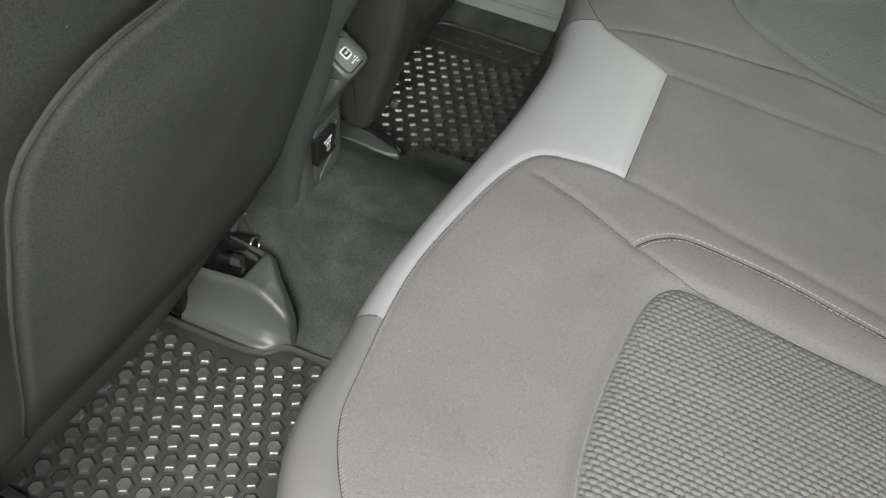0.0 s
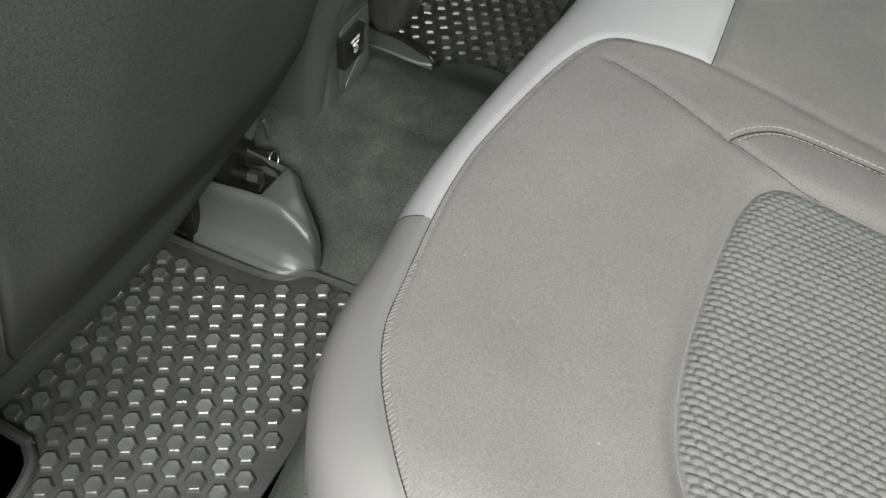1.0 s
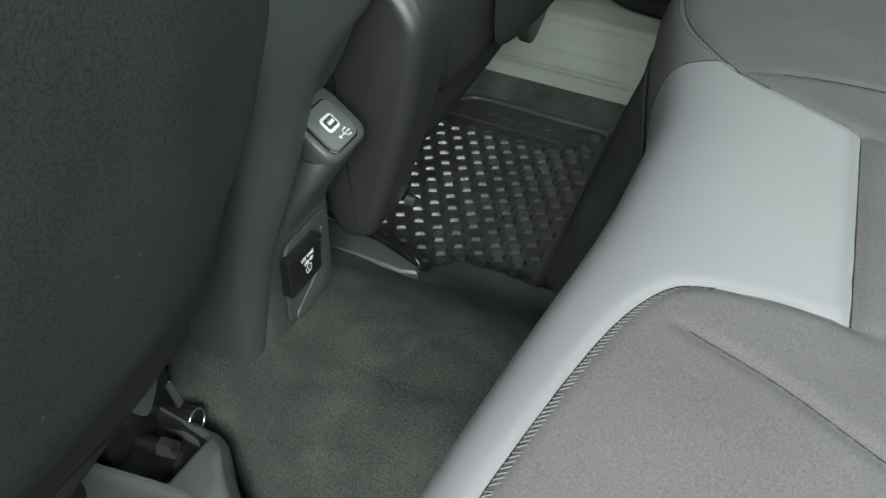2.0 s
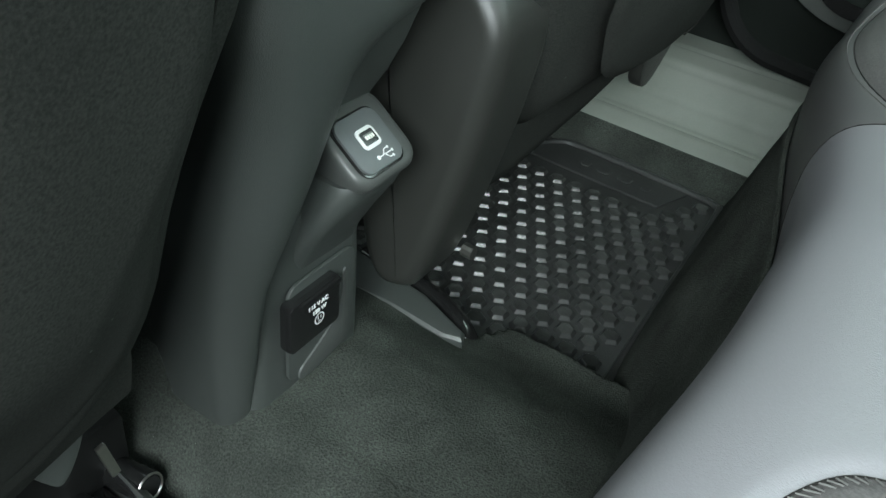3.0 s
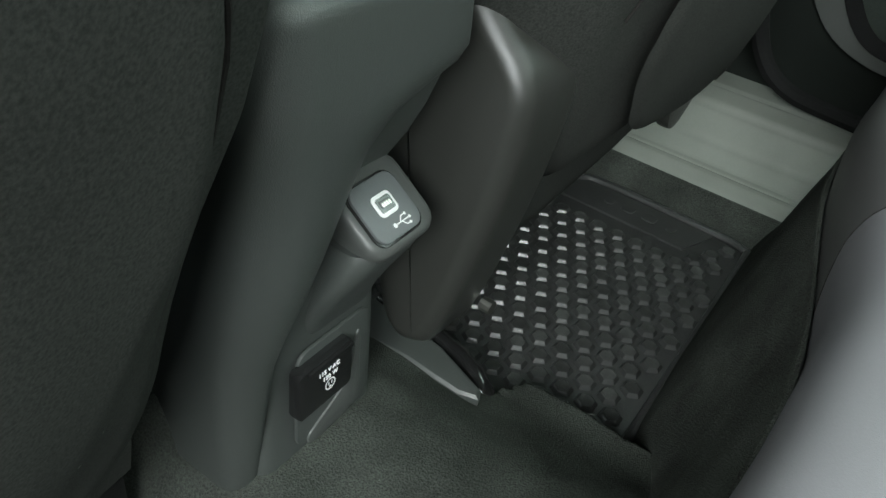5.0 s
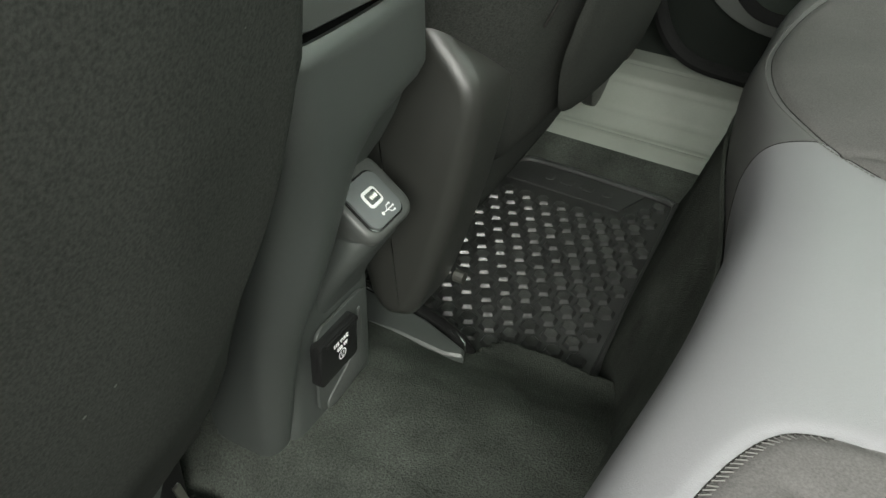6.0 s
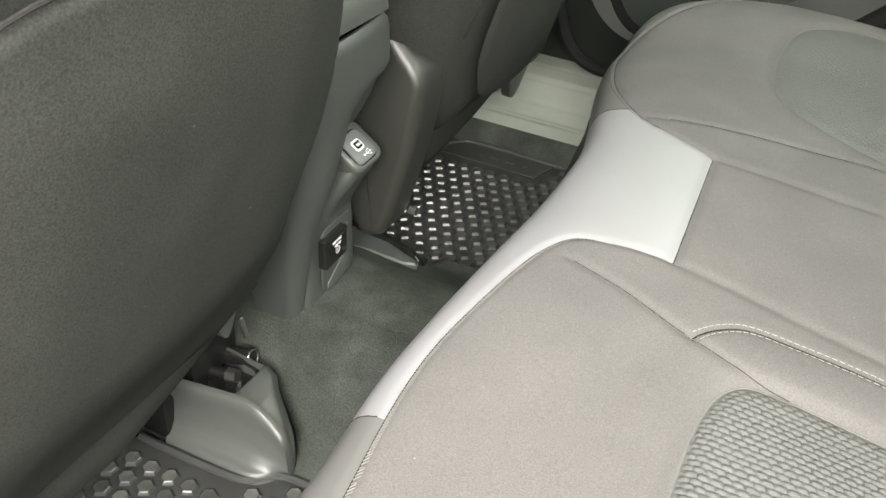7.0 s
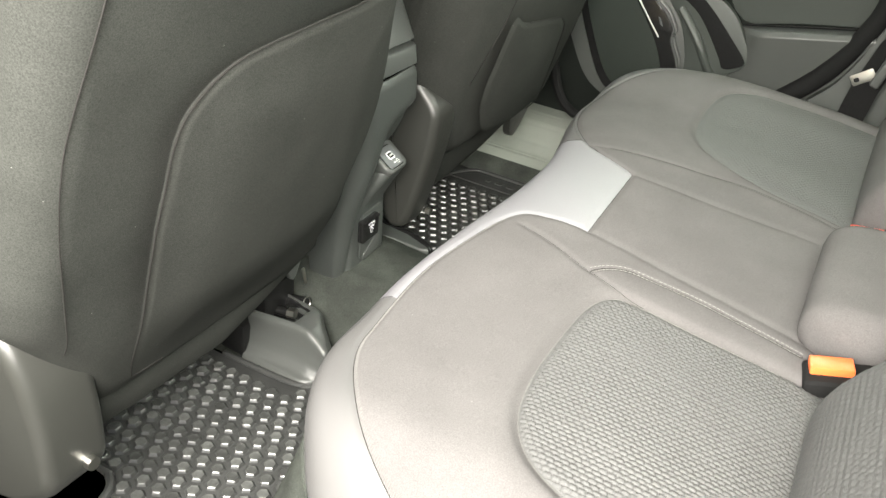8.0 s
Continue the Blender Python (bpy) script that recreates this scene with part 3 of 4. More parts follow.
def front_seat(s, label):
    """A front seat seen from behind; s is -1 for the near one and 1 for the far one."""
    inner_z, inner_r = NEAR_INNER if s < 0 else FAR_INNER
    edge = 0.040 if s < 0 else 0.062
    side = -0.315 if s < 0 else -0.285

    def Y(r):
        return s * (0.35 - r)  # r: towards the car's middle

    def lean(z):
        return (0.010 if s < 0 else 0.014) + 0.29 * (z - 0.20)

    def bow(r):
        return 0.020 * math.cos(min(1.0, abs(r + 0.03) / 0.28) * math.pi / 2)

    def gusset(r, z):
        """How far the side gusset falls away from the seat's rear face."""
        inner = np.interp(z, inner_z, inner_r)
        if s > 0:
            return 0.042 * np.clip((r - inner + 0.11) / 0.11, 0, None) ** 2
        return 0.046 * step(z, 0.27, 0.40) * np.clip((r - inner + 0.080) / 0.080, 0, None) ** 1.25

    def outer_at(z):
        if s > 0:
            return side + 0.03 * float(step(z, 0.3, 0.9))
        return float(np.interp(z, (0.15, 0.20, 0.23, 0.27, 0.33, 0.37, 0.9), (-0.20, -0.222, -0.238, -0.252, -0.285, -0.315, -0.285)))

    low = 0.188 if s < 0 else 0.222
    seat = thing("front_seat", label, "car seat", "front seats")
    zs = [low, low + 0.007, low + 0.02, low + 0.04, low + 0.052, 0.5 * (low + 0.052) + 0.135, 0.27, 0.285, 0.30, 0.335, 0.36, 0.38, 0.42, 0.46, 0.50, 0.54, 0.60, 0.70, 0.80, 0.90]
    rings = []
    for k, z in enumerate(zs):
        inner = float(np.interp(z, inner_z, inner_r))
        outer = outer_at(z)
        shrink = (0.03, 0.012, 0.003)[k] if k < 3 else 0.0
        w, d, r = inner - outer - 2 * shrink, 0.15 - 2 * shrink, edge - shrink
        ring = []
        for x, y in rounded(d, w, r, 9):
            yy = (inner + outer) / 2 + y
            b = bow(yy) * (float(step(z, 0.19, 0.34)) if s < 0 else 1.0) if x > 0 else 0
            if x > 0:
                b -= float(gusset(yy, z))
            ring.append((-0.337 + x + b + lean(z) + 0.004 * noise.noise((x * 5, yy * 7 + s, z * 7)), Y(yy), z))
        rings.append(ring)
    part("backrest", bm_mesh("backrest", loft(rings), BACK_FABRIC, 60), seat)
    # the map pocket
    outline = [(p.x, p.y) for p in smooth_line([(0.255, 0.60, 0), (0.20, 0.578, 0), (0.10, 0.562, 0), (0.0, 0.541, 0), (-0.055, 0.511, 0), (-0.083, 0.478, 0), (-0.100, 0.429, 0),
               (-0.125, 0.365, 0), (-0.145, 0.285, 0), (-0.163, 0.205, 0), (-0.08, 0.198, 0), (0.06, 0.200, 0), (0.165, 0.225, 0), (0.225, 0.300, 0), (0.255, 0.37, 0), (0.262, 0.48, 0)], 5, True)]
    if s < 0:
        outline = [(p.x, p.y) for p in smooth_line([(0.15, 0.628, 0), (0.041, 0.622, 0), (-0.045, 0.617, 0), (-0.122, 0.606, 0), (-0.165, 0.577, 0), (-0.180, 0.543, 0), (-0.184, 0.488, 0), (-0.187, 0.430, 0),
                   (-0.186, 0.318, 0), (-0.178, 0.236, 0), (-0.15, 0.218, 0), (0.0, 0.217, 0), (0.07, 0.222, 0), (0.125, 0.240, 0), (0.160, 0.268, 0), (0.182, 0.31, 0), (0.192, 0.40, 0), (0.182, 0.50, 0), (0.165, 0.58, 0)], 5, True)]
    if s > 0:
        outline = [(-0.18 + (a + 0.163) * 0.78, 0.245 + (b - 0.2) * 0.62) for a, b in outline]
    r, z = np.meshgrid(np.linspace(-0.20, 0.28, 97), np.linspace(0.18, 0.66, 97), indexing="ij")
    d = edge_distance(r, z, outline)
    puff = 0.005 * step(-d, 0.0, 0.008) + 0.007 * step(-d, 0.0, 0.09)
    inner = np.interp(z, inner_z, inner_r)
    arch = 0.020 * np.cos(np.clip(np.abs(r + 0.03) / 0.28, 0, 1) * np.pi / 2)
    roll = edge - np.sqrt(np.clip(edge ** 2 - np.clip(r - (inner - edge), 0, edge) ** 2, 0, 1))
    tuck = step(z, 0.19, 0.34) if s < 0 else 1.0
    x = -0.262 + (arch + puff) * tuck - roll - gusset(r, z) * (1.0 if s < 0 else 0.0) + lean(z)
    verts, faces = cut(np.stack([x, s * (0.35 - r), z], -1), [d])
    part("map_pocket", bm_mesh("map_pocket", recalc(verts, faces), BACK_FABRIC, 70), seat, "flat fabric map pocket with a rolled top edge")
    middle = 0.45 if s < 0 else 0.37
    top = [p for p in outline if p[1] > 0.21 and p[0] < (0.15 if s < 0 else 0.10) and (p[0] < -0.1 or p[1] > middle)]
    part("pocket_piping", bm_mesh("pocket_piping", tube([(-0.262 + (bow(a) + 0.004) * (float(step(b, 0.19, 0.34)) if s < 0 else 1.0) + lean(b), Y(a), b) for a, b in top], 0.0009, 8), SEAM), seat)
    line = [(-0.262 + 0.0020 + bow(p.x) + lean(p.y) - edge + math.sqrt(edge ** 2 - max(0.0, outer_at(p.y) + edge - p.x) ** 2), Y(p.x), p.y) for p in smooth_line([(-0.246, 0.76, 0), (-0.260, 0.68, 0), (-0.276, 0.60, 0), (-0.282, 0.55, 0), (-0.282, 0.48, 0), (-0.275, 0.40, 0), (-0.267, 0.33, 0)] if s < 0 else [(-0.145, 0.64, 0), (-0.190, 0.54, 0), (-0.232, 0.38, 0), (-0.238, 0.31, 0)], 8)]
    part("side_seam", bm_mesh("side_seam", tube(line, 0.0008), SEAM), seat)
    if s > 0:
        line = [(-0.262 + bow(p.x) + lean(p.y) + 0.0005 - 0.010 * step(p.x, 0.17, 0.23), Y(p.x), p.y) for p in smooth_line([(0.200, 0.385, 0), (0.190, 0.43, 0), (0.175, 0.50, 0), (0.165, 0.60, 0)], 8)]
        part("inner_seam", bm_mesh("inner_seam", tube(line, 0.0010), SEAM), seat)
    if s < 0:
        line = [(-0.2625 + bow(a) + lean(b) - float(gusset(a, b)), Y(a), b) for b, a in ((b, float(np.interp(b, inner_z, inner_r)) - 0.070) for b in np.linspace(0.30, 0.86, 40))]
        part("inner_seam", bm_mesh("inner_seam", tube(line, 0.0010), SEAM), seat, "sewn edge between the seat back and its side gusset")
    # bottom valance under the backrest
    if s < 0:
        rings = []
        for y, zb in zip(np.linspace(-0.560, -0.150, 42), np.interp(np.linspace(-0.560, -0.150, 42), (-0.56, -0.50, -0.35, -0.27, -0.21, -0.15), (0.150, 0.145, 0.141, 0.161, 0.181, 0.193))):
            fold = 0.003 * noise.noise((y * 14, 2.0, 0.5))
            rings.append([(-0.262 + fold, y, zb + 0.075), (-0.266 + fold, y, zb + 0.03), (-0.271 + fold, y, zb + 0.006), (-0.276, y, zb), (-0.283, y, zb + 0.004), (-0.284, y, zb + 0.075)])
        part("valance", bm_mesh("valance", loft(rings), BACK_FABRIC, 70), seat, "hanging fabric strip under the seat back")
    else:
        rings = []
        for y, zb in zip(np.linspace(0.165, 0.60, 40), np.interp(np.linspace(0.165, 0.60, 40), (0.165, 0.25, 0.41, 0.51, 0.60), (0.152, 0.147, 0.160, 0.176, 0.195))):
            rings.append([(-0.258, y, zb + 0.085), (-0.268, y, zb + 0.02), (-0.274, y, zb + 0.004), (-0.279, y, zb), (-0.286, y, zb + 0.004), (-0.286, y, zb + 0.085)])
        part("valance", bm_mesh("valance", loft(rings), BACK_FABRIC, 70), seat, "hanging fabric strip under the seat back")
    # cushion and frame
    part("cushion", bm_mesh("cushion", bevel_box(0.50, 0.50, 0.16, 0.04, 3), BACK_FABRIC), seat, m=pose(-0.66, Y(0), 0.24))
    part("seat_frame", bm_mesh("seat_frame", bevel_box(0.44, 0.42, 0.05, 0.006), DARK_METAL), seat, m=pose(-0.62, Y(0), 0.135))
    # outer shield at the hinge
    prof = [(p.x, p.y) for p in smooth_line([(-0.52, 0.398, 0), (-0.36, 0.384, 0), (-0.29, 0.368, 0), (-0.252, 0.342, 0), (-0.232, 0.295, 0), (-0.225, 0.24, 0), (-0.225, 0.19, 0), (-0.230, 0.158, 0), (-0.255, 0.13, 0), (-0.33, 0.09, 0), (-0.52, 0.07, 0)], 5)]
    part("hinge_shield", bm_mesh("hinge_shield", pillow(prof, 0.080, 0.015, 6), SHIELD_PLASTIC, 50), seat, "moulded plastic hinge shield",
         m=pose(0 if s < 0 else -0.10, -0.575 if s < 0 else 0.655, 0 if s < 0 else 0.06, 90, 0, 0))
    part("shield_screw", bm_mesh("shield_screw", cyl(0.008, 0.010, 10), METAL), seat, m=pose(-0.223 if s < 0 else -0.338, Y(-0.255 if s < 0 else -0.28), 0.170 if s < 0 else 0.21, 0, 90, 0))
    if s > 0:
        # inner hinge cover
        prof = [(p.x, p.y) for p in smooth_line([(-0.310, 0.452, 0), (-0.270, 0.414, 0), (-0.240, 0.384, 0), (-0.223, 0.366, 0), (-0.214, 0.350, 0), (-0.212, 0.333, 0), (-0.215, 0.304, 0), (-0.225, 0.247, 0), (-0.243, 0.175, 0), (-0.256, 0.134, 0), (-0.266, 0.120, 0), (-0.290, 0.116, 0),
                (-0.308, 0.14, 0), (-0.318, 0.20, 0), (-0.326, 0.30, 0), (-0.330, 0.42, 0)], 5, True)]
        part("hinge_cover", bm_mesh("hinge_cover", pillow(prof, 0.070, 0.0145, 8), SHIELD_PLASTIC, 50), seat, "smooth plastic hinge cover", m=pose(0, 0.156, 0, 90, 0, 0))
        part("screw", bm_mesh("screw", cyl(0.006, 0.01, 10), METAL), seat, m=pose(-0.247, 0.152, 0.133, 0, 90, 0))
        wing = [(p.x, p.y) for p in smooth_line([(0.526, 0.160, 0), (0.568, 0.190, 0), (0.608, 0.225, 0), (0.612, 0.25, 0), (0.600, 0.31, 0), (0.50, 0.31, 0), (0.488, 0.20, 0), (0.498, 0.163, 0)], 3, True)]
        part("outer_valance", bm_mesh("outer_valance", prism(wing, 0.016, 0.003), SHIELD_PLASTIC), seat, "dark plastic wing under the seat edge", m=plane_at((-0.268, 0, 0), (0, 1, 0), (0, 0, 1)))
    return seat


front_seat(-1, "dark grey fabric front seat back with map pocket")
front_seat(1, "dark grey fabric front passenger seat seen from behind")


# ---- seat rail end covers ----
def rail_cover(s):
    cover = thing("seat_rail_cover", "grey plastic seat rail end cover with bolts", "rail cover", "rail covers")
    def fn(u, v):
        # u: from the flared foot up the side, over the ridge and the top, down the far side; v: along the car
        x = -0.350 + 0.149 * v
        h = float(np.interp(x, (-0.35, -0.262, -0.245, -0.225, -0.208, -0.201), (0.078, 0.079, 0.076, 0.065, 0.053, 0.044)))
        foot = -0.238 + 0.028 * float(step(x, -0.250, -0.200)) ** 2
        ridge = float(np.interp(x, (-0.35, -0.286, -0.262, -0.23, -0.201), (-0.213, -0.203, -0.2005, -0.202, -0.2065)))
        far = float(np.interp(x, (-0.35, -0.29, -0.277, -0.262, -0.247, -0.226, -0.201), (-0.126, -0.131, -0.131, -0.138, -0.155, -0.171, -0.190)))
        end = max(0.0, (v - 0.94) / 0.06)
        e2 = 1 - math.sqrt(max(0.0, 1 - end * end))
        h, foot, far = h * (1 - e2) - 0.004 * e2, foot + (ridge - foot) * 0.55 * e2, far + (ridge - far) * 0.45 * e2
        well = h - 0.034 * (1 - float(step(x, -0.286, -0.276)))
        pts = [(foot, -0.006), (foot + 0.006, 0.08 * h), (foot + 0.40 * (ridge - foot), 0.13 * h), (foot + 0.70 * (ridge - foot), 0.30 * h), (foot + 0.86 * (ridge - foot), 0.60 * h), (ridge - 0.0035, 0.93 * h), (ridge, h), (ridge + 0.004, h + 0.001),
               (ridge + 0.007, well), (far - 0.014, well - 0.002), (far - 0.010, h - 0.006), (far - 0.003, 0.82 * h), (far, -0.006)]
        f = u * (len(pts) - 1)
        i = min(int(f), len(pts) - 2)
        t = f - i
        y = pts[i][0] * (1 - t) + pts[i + 1][0] * t
        z = pts[i][1] * (1 - t) + pts[i + 1][1] * t
        return (x, y, z + 0.002)
    part("cover", bm_mesh("cover", recalc(*sheet(36, 48, fn)), GREY_PLASTIC, 70), cover)
    part("rail", bm_mesh("rail", bevel_box(0.30, 0.075, 0.055, 0.004), DARK_METAL), cover, m=pose(-0.485, s * 0.158, 0.080))
    # dark block added to give the shade in the gap before the cover
    part("rail_shadow_end", bm_mesh("rail_shadow_end", bevel_box(0.05, 0.075, 0.06, 0.006), DARK_METAL), cover, "dark block that stands for the shade at the seat rail's end", m=pose(-0.372, s * 0.195, 0.030))
    latch = [(-0.42, -0.200), (-0.290, -0.197), (-0.281, -0.190), (-0.279, -0.160), (-0.283, -0.148), (-0.294, -0.143), (-0.42, -0.142)]
    part("latch_block", bm_mesh("latch_block", prism(latch, 0.026, 0.004, 3), GLOSS), cover, "black rail latch block", m=Matrix.Translation((0, 0, 0.028)))
    part("latch_rim", bm_mesh("latch_rim", tube(smooth_line([(-0.292, -0.196, 0.056), (-0.282, -0.188, 0.058), (-0.279, -0.162, 0.060), (-0.283, -0.148, 0.062), (-0.295, -0.141, 0.064), (-0.33, -0.139, 0.066)], 5), 0.003, 8), GLOSS), cover, "glossy black latch rim")
    pin = part("pin", bm_mesh("pin", cyl(0.0075, 0.030, 16), DARK_METAL), cover, m=pose(-0.328, s * 0.163, 0.059, 0, 84, 8))
    part("bolt", bm_mesh("bolt", cyl(0.0088, 0.013, 6, 0.0080), METAL), pin, "bright steel hexagon bolt end", m=pose(0, 0, 0.019))
    pin = part("pin", bm_mesh("pin", cyl(0.0112, 0.034, 20), GLOSS), cover, "black tube end", m=pose(-0.321, s * 0.1315, 0.062, 0, 80, 6))
    part("tube_ring", bm_mesh("tube_ring", tube([(0.0102 * math.cos(2 * math.pi * k / 24), 0.0102 * math.sin(2 * math.pi * k / 24), 0.0172) for k in range(24)], 0.0009, 6, True), METAL), pin, "thin bright ring")
    part("tube_hole", bm_mesh("tube_hole", cyl(0.0085, 0.001, 20), WEBBING), pin, "dark hollow", m=pose(0, 0, 0.0172))
    flap = [(p.x, p.y) for p in smooth_line([(-0.225, 0.29, 0), (-0.150, 0.29, 0), (-0.160, 0.235, 0), (-0.176, 0.185, 0), (-0.190, 0.160, 0), (-0.200, 0.163, 0), (-0.214, 0.20, 0)], 4, True)]
    part("bracket", bm_mesh("bracket", prism(flap, 0.012, 0.003), PLASTIC), cover, "dark plastic hinge flap", m=plane_at((-0.290, 0, 0), (0, 1, 0), (0, 0, 1)))
    part("bracket_strip", bm_mesh("bracket_strip", bevel_box(0.003, 0.006, 0.030, 0.001), METAL), cover, "short bright steel strip", m=pose(-0.281, s * 0.166, 0.149, 12, 0, 0))
    return cover


rail_cover(-1)
# far rail end: a low grey wedge and a dark hook beside the tunnel
far_rail = thing("seat_rail_cover", "grey plastic wedge and dark hook at the far seat rail", "rail cover", "rail covers")
part("cover", bm_mesh("cover", prism([(-0.37, 0.100), (-0.29, 0.108), (-0.235, 0.106), (-0.218, 0.112), (-0.222, 0.122), (-0.275, 0.140), (-0.37, 0.150)], 0.040, 0.006, 3), PLASTIC), far_rail, "dull dark grey plastic wedge", m=Matrix.Translation((0, 0, 0.039)))
part("hook", bm_mesh("hook", loft([[(x, y + 0.010 * k * math.cos(t), z + 0.008 * k * math.sin(t)) for t in (2 * math.pi * i / 10 for i in range(10))] for x, y, z, k in
     ((-0.36, 0.162, 0.066, 0.8), (-0.30, 0.158, 0.066, 1.0), (-0.262, 0.152, 0.064, 1.0), (-0.238, 0.145, 0.060, 1.05), (-0.222, 0.140, 0.052, 0.9), (-0.216, 0.138, 0.044, 0.4))]), GLOSS, 60), far_rail, "dark rounded rail hook")




# ---- centre console ----
console = thing("centre_console", "black plastic centre console rear end with sockets", "console")


def section(x_back, x_front, y0, y1, z, r=0.022, lean=0.0, fall=0.0):
    cx, cy = (x_back + x_front) / 2, (y0 + y1) / 2
    return [(cx + a - fall * max(0.0, b + 0.10 * (y1 - y0)), cy + b, z - lean * a) for a, b in rounded(x_back - x_front, y1 - y0, r, 5)]


LEFT_LEG = [(-0.280, -0.335, -0.080, -0.046, 0.085, 0.014), (-0.272, -0.335, -0.086, -0.047, 0.13, 0.017), (-0.262, -0.340, -0.093, -0.050, 0.18, 0.020), (-0.252, -0.345, -0.098, -0.054, 0.225, 0.023),
            (-0.244, -0.350, -0.100, -0.050, 0.25, 0.025), (-0.236, -0.360, -0.101, -0.037, 0.275, 0.027), (-0.230, -0.380, -0.101, -0.019, 0.30, 0.028), (-0.226, -0.420, -0.100, -0.002, 0.33, 0.029),
            (-0.224, -0.450, -0.099, 0.011, 0.352, 0.029), (-0.223, -0.470, -0.099, 0.022, 0.368, 0.028), (-0.223, -0.500, -0.098, 0.043, 0.379, 0.027), (-0.223, -0.510, -0.098, 0.050, 0.387, 0.026),
            (-0.224, -0.520, -0.097, 0.0515, 0.396, 0.026), (-0.226, -0.520, -0.096, 0.052, 0.425, 0.025), (-0.2275, -0.520, -0.095, 0.0515, 0.432, 0.024), (-0.232, -0.520, -0.092, 0.049, 0.437, 0.022),
            (-0.236, -0.520, -0.090, 0.047, 0.436, 0.021), (-0.240, -0.520, -0.087, 0.044, 0.420, 0.020)]


def leg_section(x_back, x_front, y0, y1, z, r):
    """Rounded on the outer rear corner, falling away to a tight inner edge."""
    wide = y1 - y0 - r
    fall = min(0.6 * wide, 0.008 + 0.024 * (1 - float(step(z, 0.345, 0.385))))
    q = 0.006
    out = [(x_front, y0, z), ((x_front + x_back - r) / 2, y0, z)]
    out += [(x_back - r + r * math.sin(t), y0 + r - r * math.cos(t), z) for t in (math.pi / 2 * i / 9 for i in range(10))]
    out += [(x_back - fall * (k / 7) ** 2, y0 + r + (wide - q) * k / 7, z) for k in range(1, 7)]
    out += [(x_back - fall - q + q * math.cos(t), y1 - q + q * math.sin(t), z) for t in (math.pi / 2 * i / 4 for i in range(5))]
    return out + [(x_front, y1, z)]


part("left_pillar", bm_mesh("left_pillar", loft([leg_section(*row) for row in LEFT_LEG]), PLASTIC, 50), console, "black plastic pillar with a rounded crest")
BASE = [(-0.270, -0.50, -0.065, 0.043, 0.080), (-0.270, -0.50, -0.065, 0.043, 0.12), (-0.270, -0.50, -0.065, 0.041, 0.18), (-0.271, -0.50, -0.065, 0.040, 0.215), (-0.268, -0.50, -0.065, 0.036, 0.245), (-0.285, -0.50, -0.05, 0.030, 0.275)]
part("base", bm_mesh("base", loft([section(a, b, c, d, z, 0.012) for a, b, c, d, z in BASE]), PLASTIC, 60), console)
RIB = [(-0.280, -0.45, -0.034, 0.041, 0.285), (-0.272, -0.45, -0.032, 0.0415, 0.306), (-0.261, -0.45, -0.020, 0.044, 0.325), (-0.252, -0.45, -0.008, 0.047, 0.346), (-0.246, -0.45, 0.006, 0.0495, 0.365), (-0.241, -0.45, 0.030, 0.0505, 0.381), (-0.234, -0.45, 0.040, 0.0515, 0.395)]
NOSE = [(-0.274, -0.33, -0.035, 0.039, 0.195), (-0.266, -0.33, -0.032, 0.0395, 0.218), (-0.254, -0.33, -0.026, 0.0405, 0.240), (-0.243, -0.33, -0.021, 0.042, 0.258), (-0.238, -0.33, -0.018, 0.043, 0.270), (-0.239, -0.33, -0.017, 0.042, 0.274)]
part("socket_nose", bm_mesh("socket_nose", loft([section(a, b, c, d, z, 0.014) for a, b, c, d, z in NOSE]), PLASTIC, 60), console)
part("right_pillar", bm_mesh("right_pillar", loft([section(a, b, c, d, z, 0.005) for a, b, c, d, z in RIB]), PLASTIC, 60), console)
part("recess_back", bm_mesh("recess_back", bevel_box(0.12, 0.09, 0.24, 0.004), PLASTIC), console, m=pose(-0.385, 0.0, 0.32))
# the housing that carries the data socket
HOUSE = [(0.046, 0.040, 0.010, -0.034), (0.054, 0.050, 0.012, -0.020), (0.058, 0.055, 0.013, -0.009), (0.0585, 0.0555, 0.013, -0.0045), (0.056, 0.053, 0.012, -0.0015), (0.051, 0.048, 0.010, 0.0)]
usb_m = plane_at((-0.250, 0.0104, 0.2926), (-0.045, 1.0, 0.0), (-0.80, 0.0, 0.60))
# paler than the console plastic: the light on the rim is put into the colour
part("socket_housing", bm_mesh("socket_housing", loft([[(a + 0.004, b + 0.003, z) for a, b in rounded(w, h, r, 4)] for w, h, r, z in HOUSE]), GREY_PLASTIC, 50), console, "socket housing, paler than the console to show its lit rim", m=usb_m)
part("panel_gap", bm_mesh("panel_gap", prism(rounded(0.0415, 0.0395, 0.0085), 0.0012, 0.0003), GLOSS), console, m=usb_m)
usb = part("usb_panel", bm_mesh("usb_panel", prism(rounded(0.0385, 0.0365, 0.0075), 0.003, 0.001), PANEL_PLASTIC), console, "matt grey data socket panel", m=usb_m)
surround = prism(rounded(0.0160, 0.0135, 0.0035), 0.0014, 0.0004)
part("port_surround", bm_mesh("port_surround", surround, WHITE), usb, "pale socket surround", m=Matrix.Translation((0.0, 0.0015, 0.0024)))
port = part("port", bm_mesh("port", prism(rounded(0.0118, 0.0088, 0.0012), 0.0006, 0), GLOSS), usb, m=Matrix.Translation((0.0, 0.0015, 0.0036)))
part("port_tongue", bm_mesh("port_tongue", bevel_box(0.0085, 0.0032, 0.0010, 0.0002, 1), GREY_PLASTIC), port, m=Matrix.Translation((0.0002, 0.0006, 0.0008)))
